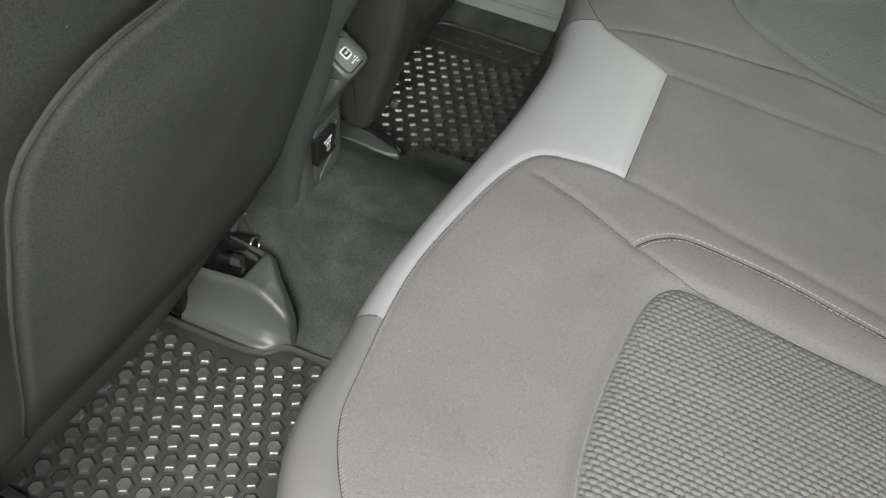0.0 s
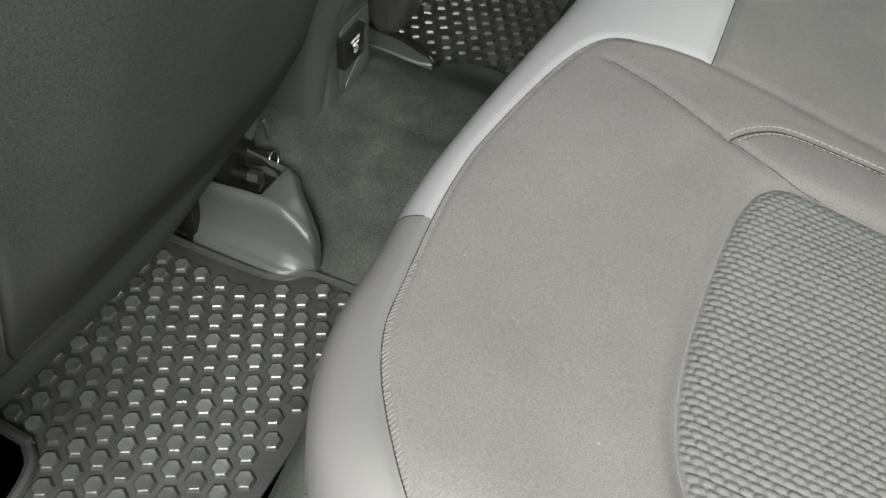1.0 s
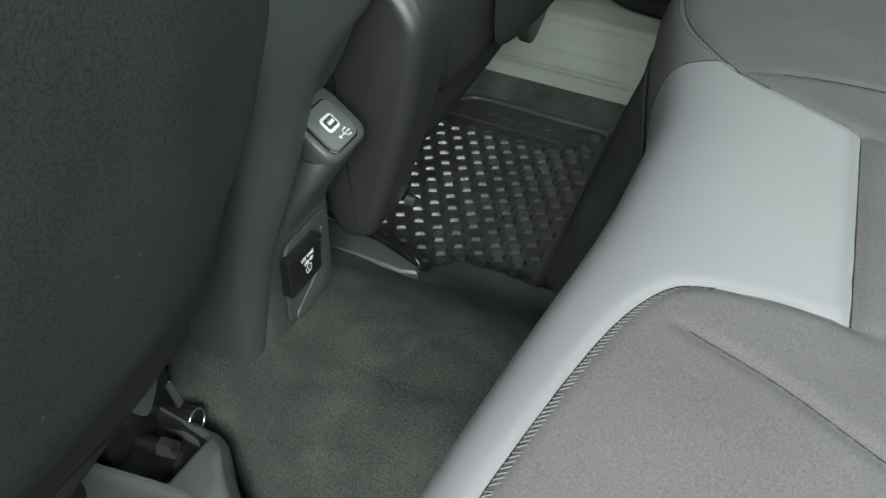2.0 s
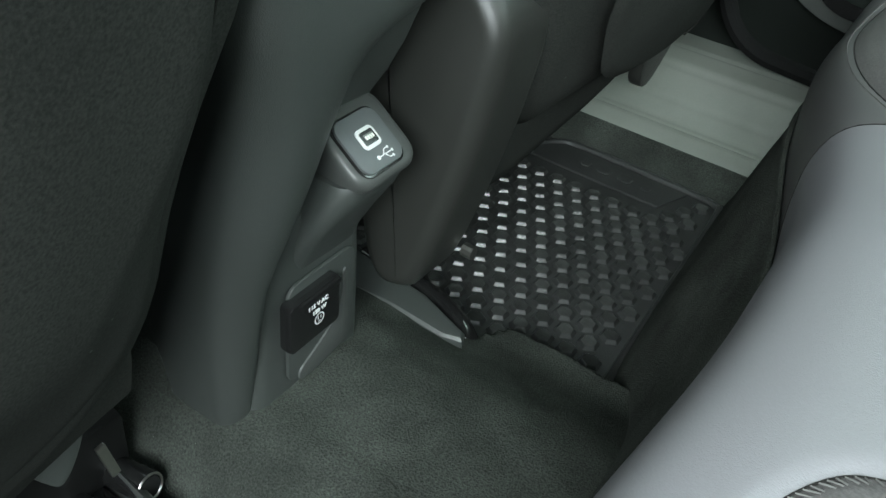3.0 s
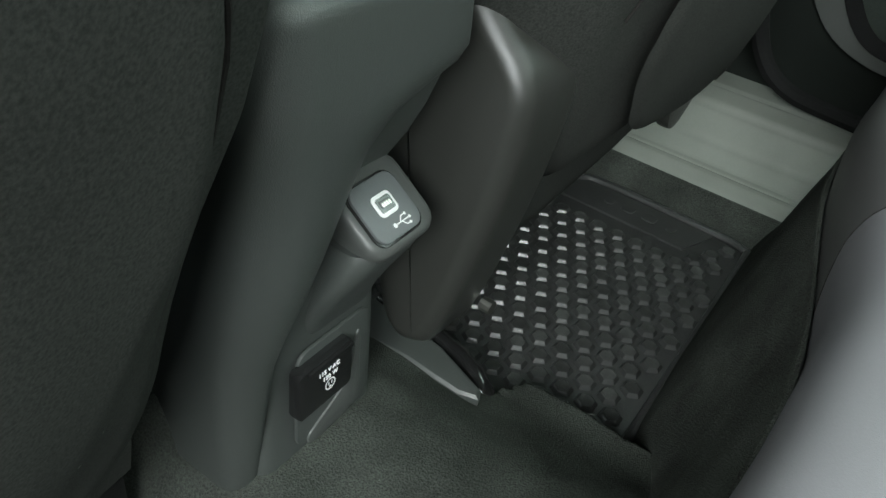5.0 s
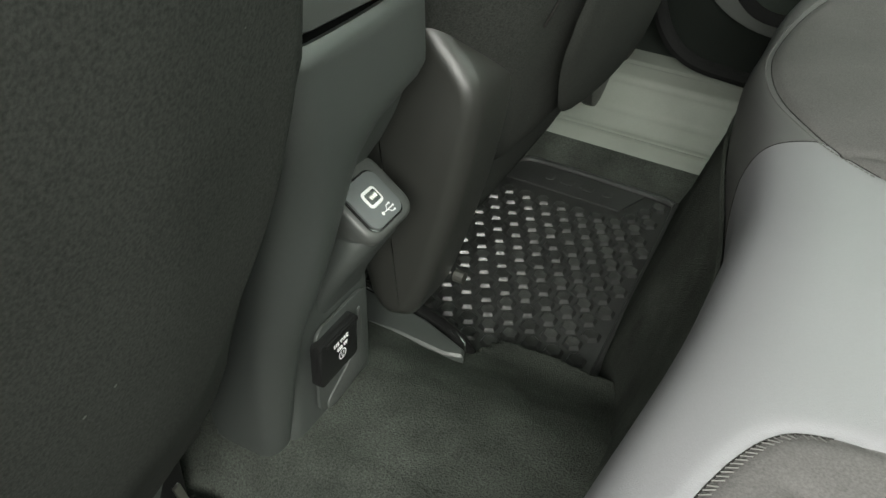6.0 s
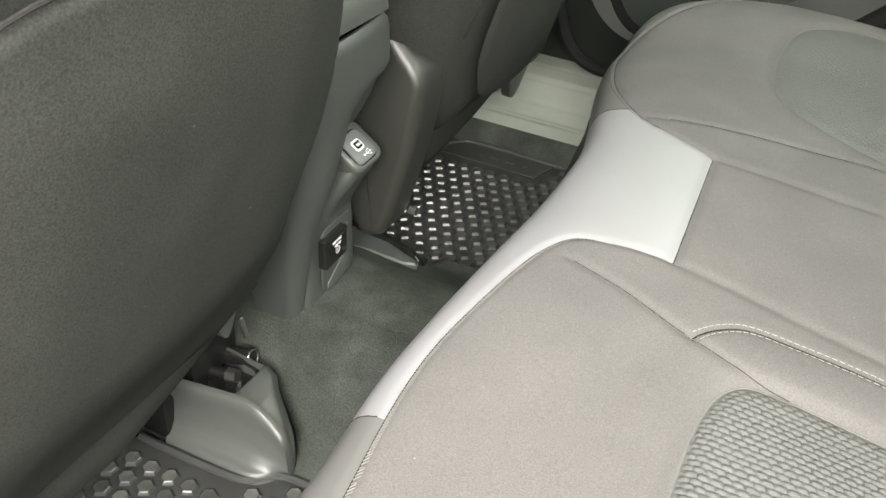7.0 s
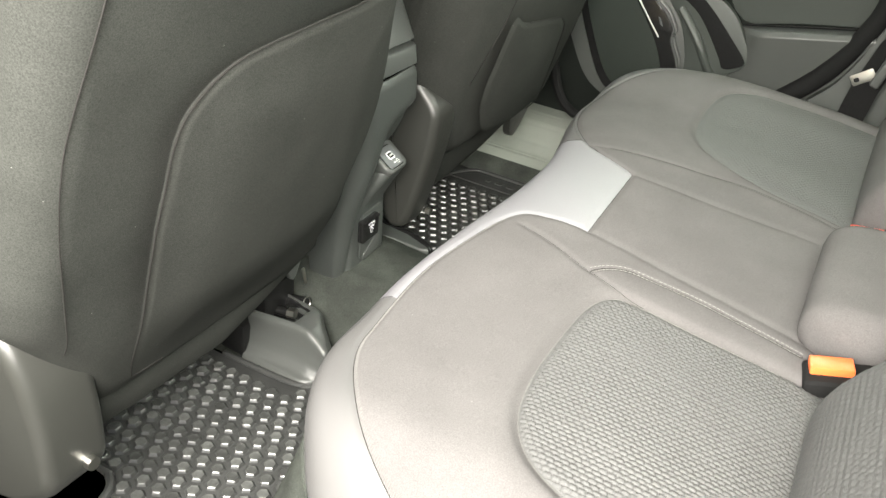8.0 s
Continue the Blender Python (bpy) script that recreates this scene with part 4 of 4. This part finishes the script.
for k in range(4):
    part("contact", bm_mesh("contact", bevel_box(0.0011, 0.0026, 0.0004, 0.0001, 1), METAL), port, m=Matrix.Translation((-0.003 + 0.002 * k, -0.0003, 0.0014)))
sym = bmesh.new()
def bar(bm, a, b, w):
    d = Vector((b[0] - a[0], b[1] - a[1], 0)).normalized()
    n = Vector((-d.y, d.x, 0)) * w / 2
    A, B = Vector((*a, 0)), Vector((*b, 0))
    bm.faces.new([bm.verts.new(v) for v in (A - n, B - n, B + n, A + n)])
for a, b in (((-0.006, 0), (0.006, 0)), ((-0.002, 0), (0.001, 0.003)), ((0.001, 0.003), (0.004, 0.003)), ((-0.0005, 0), (0.002, -0.003)), ((0.002, -0.003), (0.0045, -0.003))):
    bar(sym, a, b, 0.0008)
for c, r in (((-0.0065, 0), 0.0015), ((0.0045, 0.003), 0.001), ((0.005, -0.003), 0.001), ((0.0065, 0.0), 0.001)):
    sym.faces.new([sym.verts.new((c[0] + r * math.cos(k * math.pi / 5), c[1] + r * math.sin(k * math.pi / 5), 0)) for k in range(10)])
part("usb_symbol", bm_mesh("usb_symbol", sym, WHITE), usb, "white printed socket symbol", m=Matrix.Translation((0.0035, -0.0118, 0.0034)))
# mains socket
ac_m = plane_at((-0.2680, -0.004, 0.165), (-0.03, 1.0, 0.0), (0.0, 0.0, 1.0))
part("outlet_trim", bm_mesh("outlet_trim", prism(rounded(0.068, 0.084, 0.010), 0.003, 0.001), PLASTIC), console, m=ac_m @ Matrix.Translation((-0.002, -0.006, -0.001)))
# the lit band of the concave bezel, drawn as a strip of paler plastic
strip = [(p.x, p.y) for p in smooth_line([(0.0172, 0.018, 0), (0.0175, 0.006, 0), (0.013, -0.012, 0), (0.002, -0.024, 0), (-0.014, -0.034, 0), (-0.026, -0.042, 0), (-0.023, -0.051, 0), (0.0, -0.051, 0), (0.018, -0.047, 0), (0.0245, -0.036, 0), (0.0235, -0.006, 0), (0.0215, 0.020, 0)], 4, True)]
part("outlet_bezel", bm_mesh("outlet_bezel", prism(strip, 0.0035, 0.0015), GREY_PLASTIC), console, "outlet bezel, its lit hollow drawn in paler grey", m=ac_m @ Matrix.Translation((0, 0, 0)))
outlet = part("outlet_cover", bm_mesh("outlet_cover", prism(rounded(0.049, 0.040, 0.004), 0.010, 0.0022), GLOSS), console, "black flip cover of the mains outlet", m=ac_m @ Matrix.Translation((-0.0180, 0.0090, 0.0)))
part("hinge_lip", bm_mesh("hinge_lip", bevel_box(0.040, 0.0045, 0.004, 0.0014), GLOSS), outlet, m=Matrix.Translation((0.003, 0.0165, 0.0098)))
part("outlet_print", letters("115 V AC", 0.0048, WHITE), outlet, "white outlet rating", m=Matrix.Translation((0.0012, 0.0092, 0.0102)))
part("outlet_print", letters("150 W", 0.0048, WHITE), outlet, m=Matrix.Translation((0.0024, 0.0032, 0.0102)))
icon = bmesh.new()
for k in range(20):
    a, b = 2 * math.pi * k / 20, 2 * math.pi * (k + 1) / 20
    icon.faces.new([icon.verts.new((r * math.cos(t), r * math.sin(t), 0)) for r, t in ((0.0048, a), (0.0048, b), (0.0038, b), (0.0038, a))])
bar(icon, (-0.0014, -0.0005), (-0.0014, 0.0022), 0.0008)
bar(icon, (0.0014, -0.0005), (0.0014, 0.0022), 0.0008)
bar(icon, (-0.001, -0.0022), (0.001, -0.0022), 0.0014)
part("outlet_symbol", bm_mesh("outlet_symbol", icon, WHITE), outlet, m=Matrix.Translation((0.0028, -0.0045, 0.0102)))
# armrest lid above
def lid_box(name, z0, z1, x0, x1, y0, y1, mat, label=""):
    part(name, bm_mesh(name, loft([section(a, -0.62, y0 + e, y1 - e, z, 0.018) for a, z, e in ((x0 - 0.004, z0, 0.003), (x0, z0 + 0.003, 0.0), (x1, z1 - 0.003, 0.0), (x1 - 0.004, z1, 0.003))]), mat, 50), console, label)
lid_box("armrest_latch", 0.443, 0.474, -0.228, -0.232, -0.090, 0.048, GREY_PLASTIC, "grey armrest latch panel")
lid_box("armrest_lid", 0.480, 0.56, -0.234, -0.270, -0.088, 0.044, GREY_PLASTIC, "grey armrest lid")
part("slot_filler", bm_mesh("slot_filler", bevel_box(0.33, 0.12, 0.12, 0.01), GLOSS), console, m=pose(-0.42, -0.022, 0.47))


# ---- rubber mats ----
def two_tone(me):
    """Scuffed tops on studs whose flanks are smooth."""
    me.materials.append(STUD_TOP)
    for f in me.polygons:
        f.material_index = 1 if f.normal.z > 0.93 else 0
    return me


def hex_stud():
    """A raised hexagonal stud with sloping flanks and a shallow dished top."""
    rings = []
    for r, z in ((0.0118, 0.0), (0.0099, 0.0029), (0.0097, 0.0031), (0.0084, 0.0040), (0.0080, 0.0041), (0.0070, 0.0038)):
        rings.append([(r * math.cos(radians(30 + 60 * k)), r * math.sin(radians(30 + 60 * k)), z) for k in range(6)])
    return two_tone(bm_mesh("stud", loft(rings), STUD, 20))


STUD_MESH = hex_stud()


def mat_thing(name, label, outline, rim, studs_box, keep, nearest):
    """A moulded rubber mat: a thick sheet, a raised rim and rows of hexagonal studs."""
    ob = thing(name, label, "floor mat", "floor mats")
    part("sheet", bm_mesh("sheet", prism(outline, 0.006, 0.002), RUBBER), ob, m=Matrix.Translation((0, 0, -0.008)))
    part("rim", bm_mesh("rim", tube([(x, y, 0.001) for x, y in rim], 0.0048, 8), RUBBER), ob)
    xs0, xs1, ys0, ys1 = studs_box
    spots = []
    row = 0
    y = ys0
    while y < ys1:
        x = xs0 + (0.013 if row % 2 else 0.0)
        while x < xs1:
            if keep(x, y):
                spots.append((x, y))
            x += 0.026
        y += 0.02252
        row += 1
    spots.sort(key=lambda p: (p[0] - nearest[0]) ** 2 + (p[1] - nearest[1]) ** 2)
    for x, y in spots[:300]:
        part("stud", STUD_MESH, ob, m=pose(x, y, -0.002))
    if spots[300:]:
        verts, faces = [], []
        for x, y in spots[300:]:
            base = len(verts)
            verts += [(v.co.x + x, v.co.y + y, v.co.z - 0.002) for v in STUD_MESH.vertices]
            faces += [tuple(base + i for i in f.vertices) for f in STUD_MESH.polygons]
        rest = part("outer_studs", two_tone(mesh_of("outer_studs", verts, faces, STUD, 20)), ob)
        rest["kind"] = "stuff"
    return ob


near_out = [(-0.62, -0.245), (-0.38, -0.243), (-0.305, -0.241), (-0.245, -0.236), (-0.225, -0.222), (-0.208, -0.211), (-0.185, -0.208), (-0.11, -0.203), (-0.11, -0.74), (-0.28, -0.74),
            (-0.295, -0.60), (-0.305, -0.54), (-0.325, -0.517), (-0.36, -0.512), (-0.62, -0.512)]
near_rim = [(p.x, p.y) for p in smooth_line([(x, y, 0) for x, y in near_out[1:8]], 5)]
def near_keep(x, y):
    return float(edge_distance(np.array([x]), np.array([y]), near_out)[0]) < -0.014
near_mat = mat_thing("rubber_floor_mat", "black rubber floor mat with hexagonal studs", near_out[::-1], near_rim, (-0.60, -0.11, -0.72, -0.2), near_keep, (-0.18, -0.42))
cutrim = [(p.x, p.y) for p in smooth_line([(x, y, 0) for x, y in near_out[9:]], 5)]
part("rim", bm_mesh("rim", tube([(x, y, 0.003) for x, y in cutrim], 0.006, 8), RUBBER), near_mat)
far_out = [(-0.60, 0.20), (-0.122, 0.20), (-0.140, 0.585), (-0.150, 0.602), (-0.345, 0.608), (-0.37, 0.60), (-0.60, 0.60)]
far_rim = [(p.x, p.y) for p in smooth_line([(-0.122, 0.20, 0), (-0.131, 0.40, 0), (-0.140, 0.575, 0), (-0.150, 0.600, 0), (-0.20, 0.606, 0), (-0.34, 0.608, 0), (-0.375, 0.595, 0), (-0.40, 0.56, 0), (-0.42, 0.52, 0)], 5)]
badge_poly = [(-0.185, 0.602), (-0.205, 0.545), (-0.42, 0.545), (-0.42, 0.602)]
def far_keep(x, y):
    a, b = np.array([x]), np.array([y])
    return float(edge_distance(a, b, far_out)[0]) < -0.013 and float(edge_distance(a, b, badge_poly)[0]) > 0.010
far_mat = mat_thing("rubber_floor_mat", "black rubber floor mat with studs and an embossed badge panel", far_out, far_rim, (-0.59, -0.11, 0.20, 0.61), far_keep, (-0.2, 0.40))
part("badge_panel", bm_mesh("badge_panel", prism(badge_poly[::-1], 0.004, 0.0015), RUBBER), far_mat, "smooth embossed badge panel", m=Matrix.Translation((0, 0, -0.003)))
for x, w in ((-0.318, 0.012), (-0.292, 0.018), (-0.262, 0.018), (-0.232, 0.012)):
    part("badge_shape", bm_mesh("badge_shape", prism(rounded(w, 0.016, 0.005), 0.002, 0.0006), RUBBER), far_mat, m=pose(x, 0.574, 0.0005))


# ---- far door ----
door = thing("rear_door", "dark grey moulded rear door trim with speaker grille and armrest", "car door")
DOOR_Y = 0.755
def door_skin(u, v):
    x, z = -0.62 + 1.45 * u, 0.13 + 0.72 * v
    bulge = 0.03 * float(step(z, 0.14, 0.26)) + 0.012 * float(step(z, 0.44, 0.5))
    return (x, DOOR_Y + 0.03 - bulge, z)
part("trim_panel", mesh_of("trim_panel", *sheet(60, 50, door_skin), DOOR_PLASTIC, 70), door)
part("lower_seal", bm_mesh("lower_seal", tube(smooth_line([(-0.30, 0.73, 0.36), (-0.262, 0.725, 0.26), (-0.235, 0.72, 0.195), (-0.195, 0.72, 0.160), (-0.13, 0.725, 0.148), (0.0, 0.73, 0.142), (0.5, 0.73, 0.14)], 8), 0.011, 8), WEBBING), door, "black rubber door seal")
# speaker grille with a dark ring and a pale surround
def on_door(name, points, depth, bevel, mat, label, y=DOOR_Y - 0.004, steps=6):
    """A moulded piece of the door, drawn as an outline of (x, z) and standing proud of it."""
    line = [(p.x, p.y) for p in smooth_line([(a, b, 0) for a, b in points], steps, True)]
    return part(name, bm_mesh(name, prism(line, depth, bevel), mat), door, label, m=plane_at((0, y, 0), (1, 0, 0), (0, 0, 1)))


on_door("speaker_surround", [(-0.300, 0.52), (-0.278, 0.42), (-0.232, 0.31), (-0.180, 0.235), (-0.105, 0.205), (-0.03, 0.215), (0.020, 0.26), (0.020, 0.33), (-0.004, 0.40), (-0.045, 0.455), (-0.10, 0.52)], 0.012, 0.005, GREY_PLASTIC, "pale grey speaker surround")
on_door("speaker_ring", [(-0.250, 0.52), (-0.236, 0.42), (-0.200, 0.33), (-0.156, 0.250), (-0.105, 0.222), (-0.03, 0.235), (0.003, 0.270), (0.004, 0.315), (-0.020, 0.365), (-0.022, 0.392), (-0.045, 0.422), (-0.069, 0.444), (-0.115, 0.52)], 0.006, 0.002, GLOSS, "gloss black speaker ring", DOOR_Y - 0.014)
on_door("speaker_grille", [(-0.230, 0.51), (-0.217, 0.42), (-0.183, 0.335), (-0.141, 0.262), (-0.100, 0.240), (-0.045, 0.250), (-0.022, 0.278), (-0.028, 0.310), (-0.055, 0.365), (-0.105, 0.432), (-0.15, 0.50)], 0.004, 0.002, GRILLE, "dark grey speaker grille", DOOR_Y - 0.0175)
part("speaker_trim_line", bm_mesh("speaker_trim_line", tube(smooth_line([(-0.155, DOOR_Y - 0.021, 0.510), (-0.102, DOOR_Y - 0.021, 0.436), (-0.046, DOOR_Y - 0.021, 0.370)], 5), 0.0016, 6), METAL), door, "bright thin trim line")
for k in range(3):
    part("badge", bm_mesh("badge", prism(rounded(0.0085, 0.0022, 0.0008), 0.001, 0.0002), PANEL_PLASTIC), door, "plain grey badge bar", m=plane_at((-0.052 + 0.003 * k, DOOR_Y - 0.0202, 0.408 - 0.0055 * k), (0.8, 0, -0.6), (0.6, 0, 0.8)))
part("wave_trim", bm_mesh("wave_trim", tube(smooth_line([(-0.098, 0.735, 0.50), (-0.061, 0.735, 0.446), (-0.037, 0.735, 0.427), (-0.016, 0.735, 0.397), (-0.013, 0.735, 0.370), (0.003, 0.735, 0.340), (0.011, 0.735, 0.312), (0.008, 0.735, 0.27)], 6), 0.0045, 8), GREY_PLASTIC), door, "wavy pale edge of the speaker surround")
# armrest and pull
def arm(u, v):
    x = 0.105 + 0.55 * u
    pts = [(0.0, 0.245), (-0.012, 0.29), (-0.026, 0.35), (-0.036, 0.395), (-0.040, 0.414), (-0.034, 0.424), (0.0, 0.427)]
    f = v * (len(pts) - 1)
    i = min(int(f), len(pts) - 2)
    t = f - i
    e = float(step(u, 0.0, 0.10))
    return (x, DOOR_Y - 0.005 + (pts[i][0] * (1 - t) + pts[i + 1][0] * t) * e, pts[i][1] * (1 - t) + pts[i + 1][1] * t + 0.098 * u)
part("armrest", mesh_of("armrest", *sheet(40, 40, arm), GREY_PLASTIC, 60), door, "grey door armrest")
on_door("pull_cup", [(-0.055, 0.500), (0.012, 0.488), (0.060, 0.474), (0.098, 0.447), (0.128, 0.405), (0.145, 0.372), (0.135, 0.345), (0.095, 0.318), (0.050, 0.300), (0.022, 0.310), (0.016, 0.345), (-0.006, 0.405), (-0.045, 0.455)], 0.020, 0.008, DOOR_GREY, "grey door pull recess", DOOR_Y - 0.006)
on_door("pull_slot", [(-0.025, 0.470), (0.018, 0.470), (0.050, 0.450), (0.098, 0.405), (0.138, 0.362), (0.120, 0.344), (0.098, 0.340), (0.085, 0.360), (0.050, 0.408), (0.020, 0.440)], 0.004, 0.002, WEBBING, "dark slot of the door pull", DOOR_Y - 0.024)
part("pull_handle", bm_mesh("pull_handle", tube(smooth_line([(0.082, 0.728, 0.318), (0.066, 0.722, 0.340), (0.048, 0.718, 0.372), (0.022, 0.720, 0.405), (-0.012, 0.726, 0.440)], 6), 0.009, 10), DOOR_GREY), door, "grey door pull")
part("panel_groove", bm_mesh("panel_groove", tube([(0.112, 0.741, 0.432), (0.33, 0.741, 0.471), (0.60, 0.741, 0.519)], 0.0025, 6), GLOSS), door, "dark groove above the armrest")
on_door("upper_panel", [(0.112, 0.440), (0.22, 0.457), (0.60, 0.526), (0.70, 0.62), (0.55, 0.84), (-0.05, 0.84), (-0.03, 0.56), (0.055, 0.505)], 0.006, 0.003, DOOR_GREY, "grey upper door panel", DOOR_Y - 0.010, 3)
part("window_ledge", bm_mesh("window_ledge", bevel_box(1.3, 0.06, 0.05, 0.012, 3), PLASTIC), door, m=pose(0.05, DOOR_Y, 0.86))

# seat belts and buckles
def buckle(label, x, y, z, mat, rz, name="buckle"):
    ob = thing(name, label, "buckle", "seat belt buckles")
    part("housing", bm_mesh("housing", bevel_box(0.095, 0.044, 0.022, 0.008, 3), WEBBING), ob, "black pocket and buckle body", m=pose(x + 0.016, y, z, 0, -12, rz))
    part("button", bm_mesh("button", bevel_box(0.044, 0.024, 0.012, 0.003, 2), mat), ob, "release button", m=pose(x - 0.006, y, z + 0.0095, 0, -12, rz))
    part("strap", bm_mesh("strap", bevel_box(0.09, 0.028, 0.006, 0.002), WEBBING), ob, m=pose(x + 0.085, y + 0.004, z + 0.01, 0, -25, rz))
    return ob
buckle("orange seat belt buckle button in a dark pocket", 0.432, -0.178, 0.322, ORANGE, 12)
buckle("red seat belt buckle tucked behind the cushion", 0.435, 0.179, 0.319, RED, -10)
belt = thing("seat_belt", "black seat belt with steel tongue hanging at the far pillar", "seat belt")
part("tongue", bm_mesh("tongue", prism(rounded(0.042, 0.021, 0.004), 0.003, 0.001), METAL), belt, m=plane_at((0.356, 0.655, 0.408), (1, -0.1, 0.75), (-0.70, 0, 1)))
part("tongue_slot", bm_mesh("tongue_slot", prism(rounded(0.009, 0.008, 0.002), 0.001, 0), GLOSS), belt, m=plane_at((0.3470, 0.6525, 0.4010), (1, -0.1, 0.75), (-0.70, 0, 1)))
part("tongue_grip", bm_mesh("tongue_grip", bevel_box(0.018, 0.016, 0.060, 0.006, 3), GREY_PLASTIC), belt, "grey plastic grip", m=pose(0.384, 0.655, 0.424, 0, 14, 0))
part("webbing", bm_mesh("webbing", loft([[(0.350 + 0.016 * k + 0.006 * (k - 1) ** 2 + a, 0.672 + b, 0.300 + 0.085 * k) for a, b in ((-0.024, -0.001), (0.024, -0.001), (0.024, 0.001), (-0.024, 0.001))] for k in range(7)]), WEBBING), belt)
pillar = part("pillar_trim", bm_mesh("pillar_trim", tube(smooth_line([(0.10, 0.735, 0.225), (0.175, 0.73, 0.268), (0.238, 0.727, 0.322), (0.292, 0.724, 0.384), (0.335, 0.722, 0.466), (0.356, 0.722, 0.545), (0.375, 0.722, 0.80)], 8), 0.019, 14), WEBBING))
tagged(pillar, "black rubber-edged door pillar trim", "trim", kind="structure")
side = part("pillar_rear_far", bm_mesh("pillar_rear_far", prism([(p.x, p.y) for p in smooth_line([(0.255, 0.29, 0), (0.315, 0.372, 0), (0.352, 0.46, 0), (0.375, 0.56, 0), (0.40, 0.82, 0), (0.80, 0.82, 0), (0.80, 0.20, 0), (0.30, 0.22, 0)], 4, True)], 0.03, 0.006), DOOR_GREY), m=plane_at((0, 0.74, 0), (1, 0, 0), (0, 0, 1)))
tagged(side, "grey trim of the far rear pillar behind the belt", "trim", kind="structure")

# ---- shell that closes the car ----
def panel(name, label, sx, sy, sz, at, mat, cat="car body"):
    ob = part(name, bm_mesh(name, bevel_box(sx, sy, sz, 0.01), mat))
    ob.location = at
    return tagged(ob, label, cat, kind="structure")
panel("ceiling", "pale headliner of the car roof", 2.4, 1.6, 0.03, (-0.4, 0, 1.24), HEADLINER, "ceiling")
panel("wall_rear", "dark trim panel behind the rear seat", 0.04, 1.6, 1.3, (0.85, 0, 0.6), PLASTIC)
panel("wall_front", "dark dashboard and bulkhead panel", 0.04, 1.6, 0.85, (-1.5, 0, 0.38), PLASTIC)
panel("wall_far", "dark body side below the windows", 2.4, 0.03, 0.85, (-0.4, 0.84, 0.43), PLASTIC)
panel("wall_near_front", "dark inner face of the near front door", 1.05, 0.03, 0.85, (-1.0, -0.80, 0.43), PLASTIC)
panel("near_sill", "dark near door sill", 1.4, 0.08, 0.12, (0.2, -0.79, 0.03), PLASTIC)
panel("pillar_near", "grey centre pillar beside the near front seat", 0.12, 0.06, 0.9, (-0.42, -0.78, 0.75), GREY_PLASTIC)
panel("pillar_rear_near", "dark body side behind the near rear door", 0.34, 0.04, 1.25, (0.70, -0.78, 0.62), PLASTIC)
panel("roof_rail", "grey trim along the roof above the near door", 2.3, 0.07, 0.22, (-0.35, -0.77, 1.115), GREY_PLASTIC, "trim")
